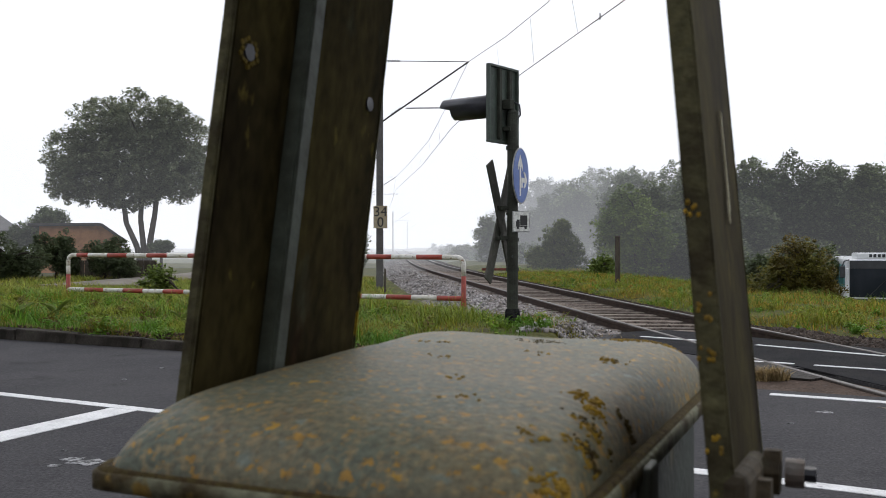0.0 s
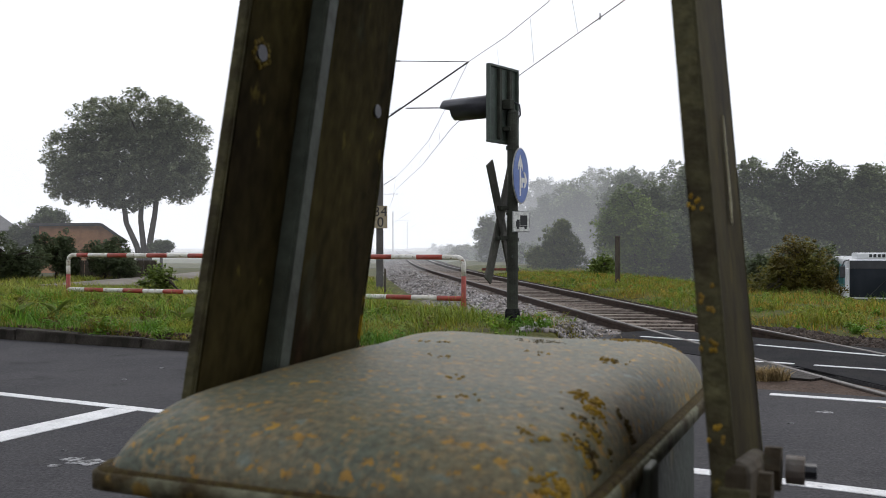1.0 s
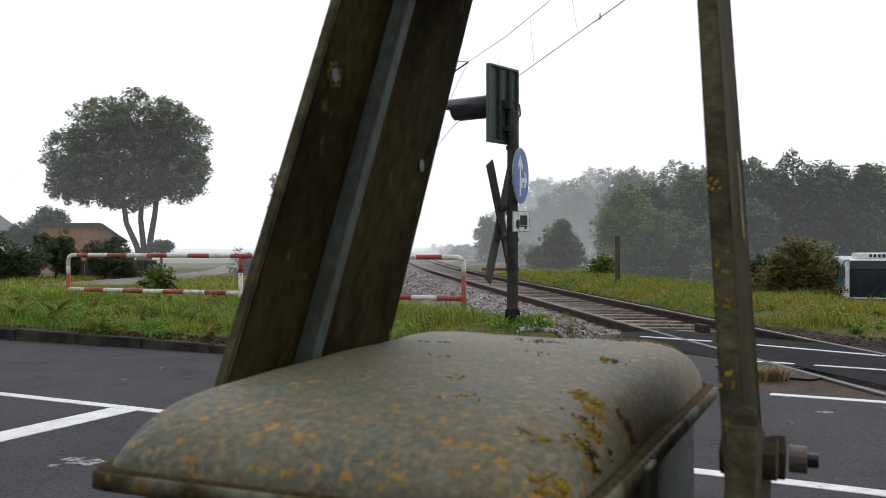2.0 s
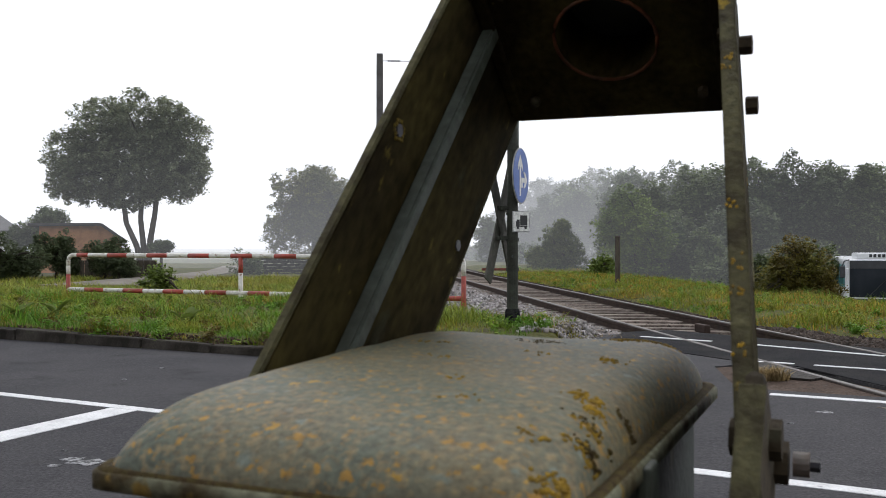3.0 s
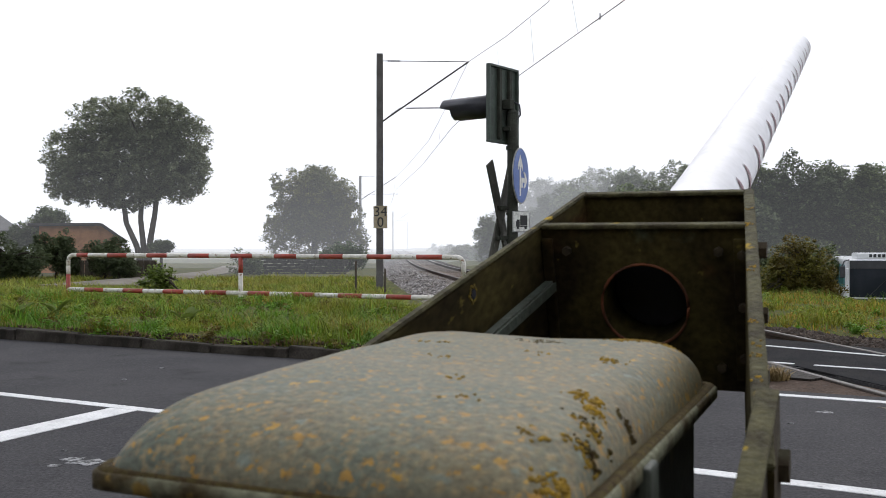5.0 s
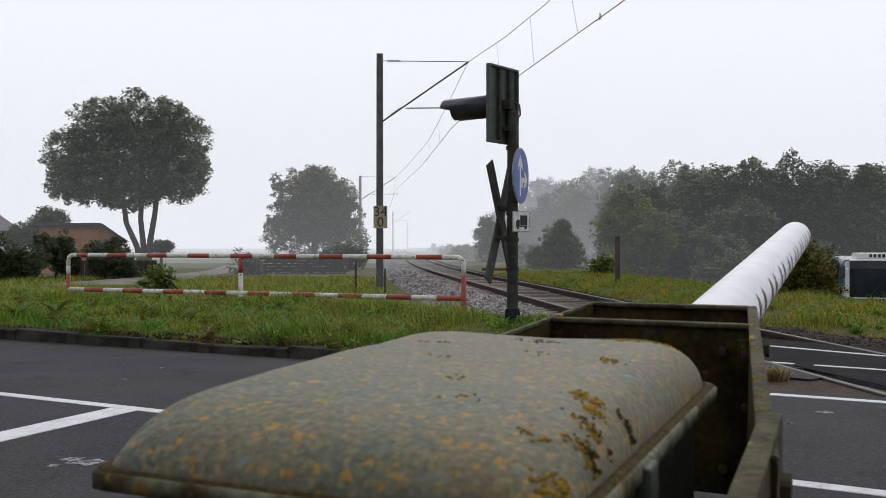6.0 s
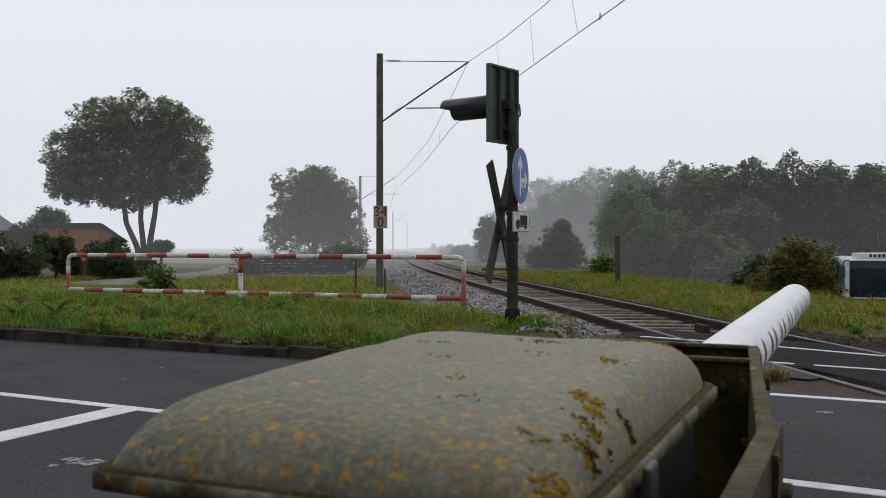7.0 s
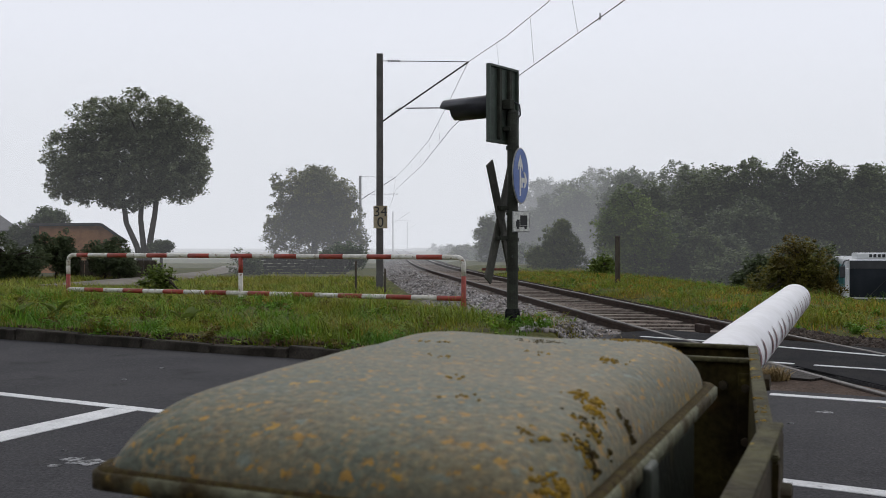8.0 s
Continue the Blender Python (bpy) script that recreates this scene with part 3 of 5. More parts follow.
tree("low_bush", [([(-5.4, 54, -0.4), (-5.4, 54, 0.4)], 0.1, 0.05)], [(-5.4, 54, 0.4, 1.1, 0.9, 0.8), (-6.4, 54, 0.3, 0.8, 0.8, 0.6)], 4000, 0.10, M_LEAF_MID, "low green bush beside the railway", 13, "bush", hollow=0.3)
tree("low_bush", [([(-9.7, 45, -0.35), (-9.7, 45, 0.3)], 0.06, 0.03)], [(-9.7, 45, 0.25, 0.7, 0.6, 0.7), (-9.2, 45, 0.0, 0.5, 0.5, 0.5)], 1500, 0.07, M_LEAF_DARK, "small dark bush beside the field path", 14, "bush", hollow=0.3)

# garden of the house
tree("garden_tree", [([(-23.7, 54.6, -0.45), (-23.7, 54.6, 1.6)], 0.2, 0.12)], lumpy(-23.6, 54.6, 1.85, 2.0, 1.6, 1.65, 8, 21), 20000, 0.075, M_LEAF_DARK, "small dark garden tree behind the house", 22, hollow=0.4)
for i, (bx, by, bz, rx, rz, n) in enumerate(((-17.6, 38, 0.3, 1.2, 1.1, 6000), (-16.6, 40, 0.75, 0.85, 1.2, 6500), (-14.9, 41, 0.5, 1.0, 0.95, 5000), (-19.6, 37, 0.4, 1.2, 1.1, 4500), (-13.9, 40, 0.2, 0.9, 0.7, 3000))):
    tree("hedge_bush", [([(bx, by, -0.4), (bx, by, 0.4)], 0.08, 0.04)], lumpy(bx, by, bz, rx, 1.0, rz, 6, 30 + i, 0.5), int(n * 2.6), 0.055, M_LEAF_DARK, "dense dark green garden bush before the house", 40 + i, "bush", hollow=0.45, group="garden bushes")
tree("clipped_bush", [([(-13.3, 44, -0.4), (-13.3, 44, 0.7)], 0.1, 0.06)], [(-13.3, 44, 1.05, 0.60, 0.6, 0.30), (-13.5, 44, 0.92, 0.42, 0.45, 0.3), (-13.1, 44, 0.95, 0.42, 0.45, 0.32)], 4000, 0.05, M_LEAF_DARK, "dark clipped round garden bush on a stem", 50, "bush", hollow=0.3)
tree("verge_shrub", [([(-6.35, 21.0, -0.2), (-6.35, 21.0, 0.4)], 0.03, 0.015)], [(-6.35, 21.0, 0.38, 0.33, 0.3, 0.35), (-6.5, 21, 0.2, 0.35, 0.3, 0.3), (-6.15, 21, 0.15, 0.3, 0.3, 0.3)], 1500, 0.05, M_LEAF_LIGHT, "young light green shrub behind the railing", 51, "shrub", hollow=0.1)

# the wood on the far side of the line
WOOD = [(8.6, 84, 1.6, 2.8, 3.4, 12), (10.8, 76, 2.2, 2.8, 3.6, 14), (12.4, 86, 3.2, 3.2, 4.2, 12), (11.0, 100, 3.8, 3.6, 4.8, 10), (15.0, 97, 4.2, 3.8, 4.8, 10), (15.8, 78, 3.4, 3.6, 4.2, 12), (13.0, 66, 2.4, 3.0, 3.8, 12), (17.0, 65, 3.2, 3.4, 3.8, 14), (7.5, 108, 2.4, 3.0, 3.2, 7), (10.0, 80, 2.0, 2.8, 3.6, 9),
        (14.6, 57, 2.6, 2.7, 3.4, 14), (17.8, 56, 3.0, 2.9, 3.4, 16), (21.2, 55, 3.3, 3.0, 3.3, 16), (24.3, 55, 2.6, 2.8, 3.5, 15), (11.8, 55, 1.6, 2.3, 3.0, 12), (15.6, 50, 0.7, 2.5, 3.0, 14), (23.4, 57, 1.4, 2.9, 3.6, 14), (27.4, 57.5, 1.2, 2.8, 4.0, 13),
        (28.0, 56, 1.6, 2.4, 3.2, 10), (12.8, 45, -0.2, 2.0, 2.0, 9), (10.4, 46.5, 0.0, 1.7, 1.6, 8), (14.6, 41.5, -1.0, 1.8, 1.6, 7), (12.0, 50, 0.6, 1.9, 2.2, 9), (16.6, 43.6, -0.6, 2.2, 2.1, 9), (14.4, 47, -0.3, 1.6, 2.0, 8), (28.2, 54.5, 0.6, 2.3, 2.8, 8)]
for i, (bx, by, bz, rx, rz, n) in enumerate(WOOD):
    gz = float(land(bx, by))
    tree("woodland_tree", [([(bx, by, gz - 0.1), (bx + 0.2, by, bz - 0.3)], 0.28, 0.16)], lumpy(bx, by, bz, rx, rx * 0.9, rz, 12, 60 + i, 0.42) + [(bx, by, (bz + gz) / 2 - 0.3, rx * 0.8, rx * 0.7, (bz - gz) * 0.6)],
         n * 2300, 0.075 + 0.0007 * by, M_LEAF_WOOD if i % 3 else M_LEAF_DARK, "dense dark green woodland tree in fog", 80 + i, hollow=0.45, group="woodland trees")
tree("young_tree", [([(9.3, 45, -0.2), (9.3, 45, 2.4)], 0.09, 0.05)], lumpy(9.3, 45, 2.0, 2.0, 1.7, 2.1, 14, 7, 0.42) + [(9.2, 45, 0.6, 1.8, 1.5, 1.0)], 30000, 0.075, M_LEAF_LIGHT, "young yellow-green tree at the edge of the wood", 101, hollow=0.2)
tree("young_tree", [([(11.0, 47, -0.4), (11.0, 47, 1.8)], 0.09, 0.05)], lumpy(11.0, 47, 1.2, 1.6, 1.5, 1.8, 8, 8, 0.4), 10000, 0.07, M_LEAF_MID, "young green tree at the edge of the wood", 102, hollow=0.25)
tree("willow_shrub", [([(5.75, 46.5, -0.3), (5.75, 46.5, 0.7)], 0.06, 0.03)], [(5.7, 46.5, 0.3, 1.5, 1.2, 0.8), (5.9, 46.5, 1.5, 0.6, 0.6, 0.85), (5.35, 46.5, 1.1, 0.6, 0.6, 0.9), (6.4, 46.5, 0.9, 0.6, 0.6, 0.8), (4.7, 46.5, 0.4, 0.6, 0.6, 0.7), (6.0, 46.5, 2.05, 0.28, 0.3, 0.4)],
     22000, 0.055, M_LEAF_OLIVE, "feathery olive-green shrub beside the track", 103, "shrub", hollow=0.1, droop=-0.8)
tree("small_bush", [([(7.0, 40, -0.3), (7.0, 40, 0.3)], 0.05, 0.03)], [(7.0, 40, 0.25, 0.55, 0.5, 0.5), (6.7, 40, 0.1, 0.45, 0.4, 0.4)], 2200, 0.07, M_LEAF_LIGHT, "small bright green bush beside the track", 104, "bush", hollow=0.2)
tree("autumn_bush", [([(9.9, 25, -0.6), (9.9, 25, 0.4)], 0.1, 0.05)], [(9.7, 25, -0.4, 1.05, 0.8, 0.5), (9.6, 25, 0.45, 0.85, 0.8, 0.75), (10.0, 25, 0.1, 0.55, 0.7, 0.65), (9.25, 25, 0.25, 0.6, 0.6, 0.6), (9.45, 25, 0.85, 0.75, 0.6, 0.55), (10.3, 25, -0.25, 0.45, 0.6, 0.5), (8.75, 25, 0.0, 0.55, 0.6, 0.6), (8.4, 25, -0.3, 0.4, 0.5, 0.4), (9.15, 25, 0.0, 0.5, 0.6, 0.6), (9.7, 25, -0.1, 1.0, 0.8, 0.6)], 26000, 0.042, M_LEAF_AUTUMN, "dense rust-tinted green bush before the wood", 105, "bush", hollow=0.35)
for i, (bx, by) in enumerate(((3.0, 75), (4.6, 72), (1.4, 120), (-1.0, 130), (5.5, 62))):
    tree("line_bush", [([(bx, by, -0.3), (bx, by, 0.3)], 0.05, 0.03)], [(bx, by, 0.4, 1.3, 1.0, 0.8), (bx + 0.9, by, 0.2, 0.9, 0.8, 0.6)], 1800, 0.10, M_LEAF_MID, "low bush beside the track in fog", 110 + i, "bush", hollow=0.2, group="bushes along the line")


tree("line_tree", [([(3.5, 68, -0.4), (3.5, 68, 1.2)], 0.09, 0.05)], lumpy(3.5, 68, 1.5, 1.1, 1.0, 1.75, 8, 17, 0.45) + [(3.6, 68, 0.3, 1.2, 1.0, 0.9)], 12000, 0.085, M_LEAF_WOOD, "slim dark green tree beside the track in fog", 130, hollow=0.3)
for i, (bx, by) in enumerate(((1.2, 98), (2.6, 92), (4.0, 84), (2.2, 79), (5.2, 76))):
    tree("line_bush", [([(bx, by, -0.3), (bx, by, 0.3)], 0.05, 0.03)], [(bx, by, 0.35, 1.5, 1.0, 0.75), (bx + 1.0, by, 0.15, 1.0, 0.8, 0.55), (bx - 0.9, by, 0.1, 0.8, 0.7, 0.5)], 3500, 0.10, M_LEAF_OLIVE, "low olive bush beside the track in fog", 140 + i, "bush", hollow=0.2, group="bushes along the line")


def grass(name, n, sampler, height, width, mat, label, seed, kind="stuff"):
    """Blades of grass: bent, tapered, in two quads."""
    rg = np.random.default_rng(seed)
    p = sampler(rg, n)
    n = len(p)
    h = rg.uniform(*height, n) * (0.7 + 0.6 * np.sin(p[:, 0] * 2.1 + 1) * np.sin(p[:, 1] * 1.7))
    h = np.clip(h, height[0] * 0.5, None)
    a = rg.uniform(0, 2 * np.pi, n)
    side = np.stack([np.cos(a), np.sin(a), 0 * a], -1) * (rg.uniform(0.6, 1.3, n) * width)[:, None]
    lean = np.stack([np.cos(a + 1.3), np.sin(a + 1.3), 0 * a], -1) * (h * rg.uniform(0.2, 1.25, n))[:, None]
    up = np.zeros((n, 3))
    up[:, 2] = h * rg.uniform(0.6, 1.0, n)
    v = np.stack([p - side, p + side, p + lean * 0.3 + up * 0.6 + side * 0.7, p + lean * 0.3 + up * 0.6 - side * 0.7, p + lean + up * 0.95 + side * 0.1, p + lean + up * 0.95 - side * 0.1], 1)
    i = 6 * np.arange(n)[:, None]
    f = np.concatenate([i + np.array([[0, 1, 2, 3]]), i + np.array([[3, 2, 4, 5]])])
    return tagged(part(name, raw_mesh(name, v.reshape(-1, 3), f), mat), label, "grass", kind=kind)


def on_land(x, y, sink=0.02):
    return np.stack([x, y, land(x, y) - sink], -1)


def verge_sampler(rg, n):
    x = rg.uniform(-9.5, 2.0, n)
    y = kerb_far(x) + 0.10 + 9.6 * rg.random(n) ** 1.4
    keep = (x - track_x(y) < -3.1 + 0.9 * (y < 17) + 0.5 * (y < 13.5)) & ~((x > 0.2 + 0.5 * (y - 8.6)) & (y < 12.5)) & (x < 2.0)
    return on_land(x[keep], y[keep])


def clump_sampler(inner, centres, spread):
    def f(rg, n):
        c = inner(rg, centres)
        k = c[rg.integers(0, len(c), n)]
        x, y = k[:, 0] + rg.normal(0, spread, n), k[:, 1] + rg.normal(0, spread, n)
        keep = (y > kerb_far(x) + 0.09) & ~((x > 0.3 + 0.5 * (y - 8.6)) & (y < 12.5))
        return on_land(x[keep], y[keep])
    return f


grass("verge_grass", 70000, verge_sampler, (0.05, 0.16), 0.005, M_GRASS, "green rough grass on the verge", 1)
grass("tall_grass", 32000, clump_sampler(verge_sampler, 500, 0.13), (0.12, 0.34), 0.006, M_GRASS, "tall tufts of grass on the verge", 2)
grass("dry_grass", 15000, clump_sampler(verge_sampler, 160, 0.15), (0.08, 0.26), 0.005, M_GRASS_DRY, "dry yellowed grass on the verge", 3)


def left_field(rg, n):
    y = 15 + 26 * rg.random(n) ** 1.3
    x = rg.uniform(-0.62, 0.02, n) * y
    keep = (y > kerb_far(x) + 6) & (x - track_x(y) < -3.3) & ~((x > -14.3) & (x < -10.5) & (y > 32.5))
    return on_land(x[keep], y[keep])


grass("meadow_grass", 75000, left_field, (0.12, 0.36), 0.013, M_GRASS_MEADOW, "yellow-green meadow grass beside the ballast", 4)


def right_bank(rg, n):
    y = 8.5 + 40 * rg.random(n) ** 1.5
    x = track_x(y) + 1.9 + 8.5 * rg.random(n) ** 1.1
    keep = (x - track_x(y) > 2.1) & (y + 0.75 * (x - 4.6) > 10.2)
    return on_land(x[keep], y[keep])


grass("bank_grass", 90000, right_bank, (0.07, 0.22), 0.008, M_GRASS_DRY, "yellow-green rough grass on the railway bank", 5)
grass("bank_tall_grass", 30000, right_bank, (0.12, 0.34), 0.007, M_GRASS, "taller green grass on the railway bank", 6)


def tuft(cx, cy, r):
    def f(rg, n):
        return np.stack([cx + rg.normal(0, r, n), cy + rg.normal(0, r * 0.6, n), np.full(n, -0.01)], -1)
    return f


def apron(rg, n):
    x, y = rg.uniform(0.75, 2.35, n), rg.uniform(10.2, 13.4, n)
    keep = (x > 0.25 + 0.42 * (y - 8.9)) & (x - track_x(y) < -1.35) & (x < 2.3 - 0.25 * (12.6 - y))
    return on_land(x[keep], y[keep])


grass("apron_grass", 16000, apron, (0.03, 0.12), 0.005, M_GRASS_DRY, "short dry grass beside the crossing", 9)
grass("apron_tall_grass", 5000, clump_sampler(apron, 40, 0.12), (0.08, 0.2), 0.005, M_GRASS, "green tufts beside the crossing", 10)
tagged(part("apron_gravel", stones("apron_gravel", 1500, lambda rg, n: apron(rg, n * 5)[:n] + np.array([0, 0, 0.03]), (0.018, 0.05), M_BALLAST, 12), M_BALLAST), "loose grey gravel beside the crossing", "gravel", kind="stuff")
grass("straw_tuft", 900, tuft(2.78, 7.95, 0.075), (0.06, 0.15), 0.004, M_STRAW, "dry straw-coloured grass tuft beside the rail", 7)
grass("straw_tuft", 500, tuft(1.65, 11.6, 0.22), (0.05, 0.12), 0.004, M_STRAW, "dry straw-coloured grass tuft at the asphalt edge", 8)


def herbs(name, n, sampler, size, mat, label, seed):
    """Low leafy weeds: small leaves in many little mounds."""
    rg = np.random.default_rng(seed)
    p = sampler(rg, n)
    blobs = np.concatenate([p + np.array([0, 0, 0.07]), rg.uniform(0.05, 0.13, (len(p), 3))], 1)
    tagged(part(name, leaf_cloud(name, blobs, len(p) * 90, size, seed, 0.2), mat), label, "weeds", kind="stuff")


def kerb_edge(rg, n):
    x = rg.uniform(-10, 0.2, n)
    y = kerb_far(x) + 0.12 + np.abs(rg.normal(0, 0.10, n))
    return on_land(x, y)


def shoulder(rg, n):
    y = rg.uniform(8.6, 14.0, n)
    x = track_x(y) + rg.uniform(0.95, 1.95, n)
    p = on_land(x, y)
    p[:, 2] = np.maximum(p[:, 2], -0.16) + 0.03
    return p[y + 0.75 * (x - 4.6) > 9.9]


tagged(part("kerb_soil", stones("kerb_soil", 1300, lambda rg, n: kerb_edge(rg, n) + np.stack([rg.normal(0, 0.02, n), -np.abs(rg.normal(0.02, 0.05, n)), np.full(n, 0.035)], -1), (0.008, 0.024), M_BROWN, 15), M_BROWN), "brown crumbs of soil along the kerb", "soil", kind="stuff")
grass("kerb_fringe", 7000, kerb_edge, (0.04, 0.13), 0.005, M_STRAW, "brown dry fringe of grass along the kerb", 31)
tagged(part("shoulder_stones", stones("shoulder_stones", 2600, shoulder, (0.03, 0.065), M_BALLAST_RUST_SHADE, 14), M_BALLAST_RUST_SHADE), "dark stones beside the outer rail", "gravel", kind="stuff")
herbs("verge_weeds", 420, verge_sampler, 0.022, M_GRASS, "low leafy green weeds in the verge", 21)
herbs("verge_weeds", 160, verge_sampler, 0.020, M_LEAF_AUTUMN, "low brownish weeds in the verge", 22)
herbs("bank_weeds", 380, right_bank, 0.026, M_GRASS, "low leafy green weeds on the bank", 23)
herbs("bank_weeds", 200, right_bank, 0.026, M_GRASS_DRY, "low yellowed weeds on the bank", 24)


# broad dock leaves in the verge
def dock(x, y, seed):
    rg = random.Random(seed)
    e = empty("dock_plant", pose(x, y, float(land(x, y))), "broad-leaved green dock plant in the verge", "plant", "dock plants")
    for i in range(7):
        a, l, w = rg.uniform(0, 360), rg.uniform(0.16, 0.30), rg.uniform(0.05, 0.075)
        bm = bmesh.new()
        rows = []
        for k in range(6):
            u = k / 5
            ww = w * math.sin(math.pi * min(u * 0.9 + 0.08, 1)) + 0.004
            zz = 0.04 + 0.75 * l * math.sin(u * 1.5) * 0.9
            rows.append([bm.verts.new((u * l * 0.8, s * ww, zz + abs(s) * 0.02)) for s in (-1, 0, 1)])
        for p, q in zip(rows, rows[1:]):
            for k in (0, 1):
                bm.faces.new((p[k], p[k + 1], q[k + 1], q[k]))
        lf = part("leaf", bm, M_LEAF_LIGHT, e, smooth=True)
        lf.matrix_basis = pose(0, 0, 0, 0, 0, a)


dock(-5.55, 12.15, 1)
dock(-5.2, 12.5, 2)
dock(-3.2, 11.6, 3)


# ---- striped railing ----
def railing():
    A, B, C = Vector((-7.44, 18.5, 0)), Vector((-3.70, 17.05, 0)), Vector((0.34, 15.3, 0))
    e = empty("pipe_railing", pose(*C), "red and white striped tubular steel railing in the verge", "railing")
    TOP, LOW, R = 0.93, 0.25, 0.042

    def banded(name, path, start_red, length=0.47):
        """Alternating painted lengths along a polyline."""
        out, cur, red, left = [], [path[0]], start_red, length
        i, p = 0, path[0]
        while i < len(path) - 1:
            q = path[i + 1]
            d = (q - p).length
            if d <= left:
                cur.append(q)
                left -= d
                p = q
                i += 1
            else:
                p = p.lerp(q, left / d)
                cur.append(p)
                out.append((cur, red))
                cur, red, left = [p], not red, length
        out.append((cur, red))
        for pts, r in out:
            if len(pts) > 1 and (pts[-1] - pts[0]).length > 0.01:
                part(name, sweep([q - C for q in pts], R, 12), M_RED if r else M_WHITE, e, "red painted length" if r else "white painted length", True)

    def up(v, z):
        return Vector((v.x, v.y, z))

    def corner(v, towards, z, r=0.13):
        d = (towards - v).normalized()
        return [up(v, z - r) + d * r * (1 - math.cos(a)) + Vector((0, 0, r * math.sin(a))) for a in (k * math.pi / 14 for k in range(8))]

    ground_a, ground_c = -0.15, -0.15
    right = [up(C, 0.62)] + corner(C, B, TOP) + [up(C.lerp(B, 0.085), TOP)]
    part("corner_pipe", sweep([q - C for q in right], R, 12), M_WHITE, e, "white painted corner bend", True)
    left = [up(A, 0.72)] + corner(A, B, TOP) + [up(A.lerp(B, 0.06), TOP)]
    part("corner_pipe", sweep([q - C for q in left], R, 12), M_WHITE, e, "white painted corner bend", True)
    part("post", sweep([up(C, ground_c) - C, up(C, 0.62) - C], R, 12), M_RED, e, "red painted post", True)
    part("post", sweep([up(A, ground_a) - C, up(A, 0.55) - C], R, 12), M_RED, e, "red painted post", True)
    part("post", sweep([up(A, 0.55) - C, up(A, 0.72) - C], R, 12), M_WHITE, e, "white painted post length", True)
    part("post", sweep([up(B, 0.62) - C, up(B, TOP - R * 0.6) - C], R, 12), M_RED, e, "red painted post", True)
    part("post", sweep([up(B, -0.15) - C, up(B, 0.62) - C], R, 12), M_WHITE, e, "white painted post length", True)
    banded("top_rail", [up(C.lerp(B, 0.085), TOP), up(B, TOP), up(A.lerp(B, 0.06), TOP)], True)
    banded("lower_rail", [up(C, LOW), up(B, LOW), up(A, LOW)], True)


railing()


# ---- signal post with its boards ----
def text_mesh(body, size, depth):
    cu = bpy.data.curves.new("writing", "FONT")
    cu.body, cu.size, cu.extrude = body, size, depth
    cu.align_x, cu.align_y = "CENTER", "CENTER"
    ob = bpy.data.objects.new("writing", cu)
    me = bpy.data.meshes.new_from_object(ob)
    bpy.data.objects.remove(ob)
    bpy.data.curves.remove(cu)
    return me


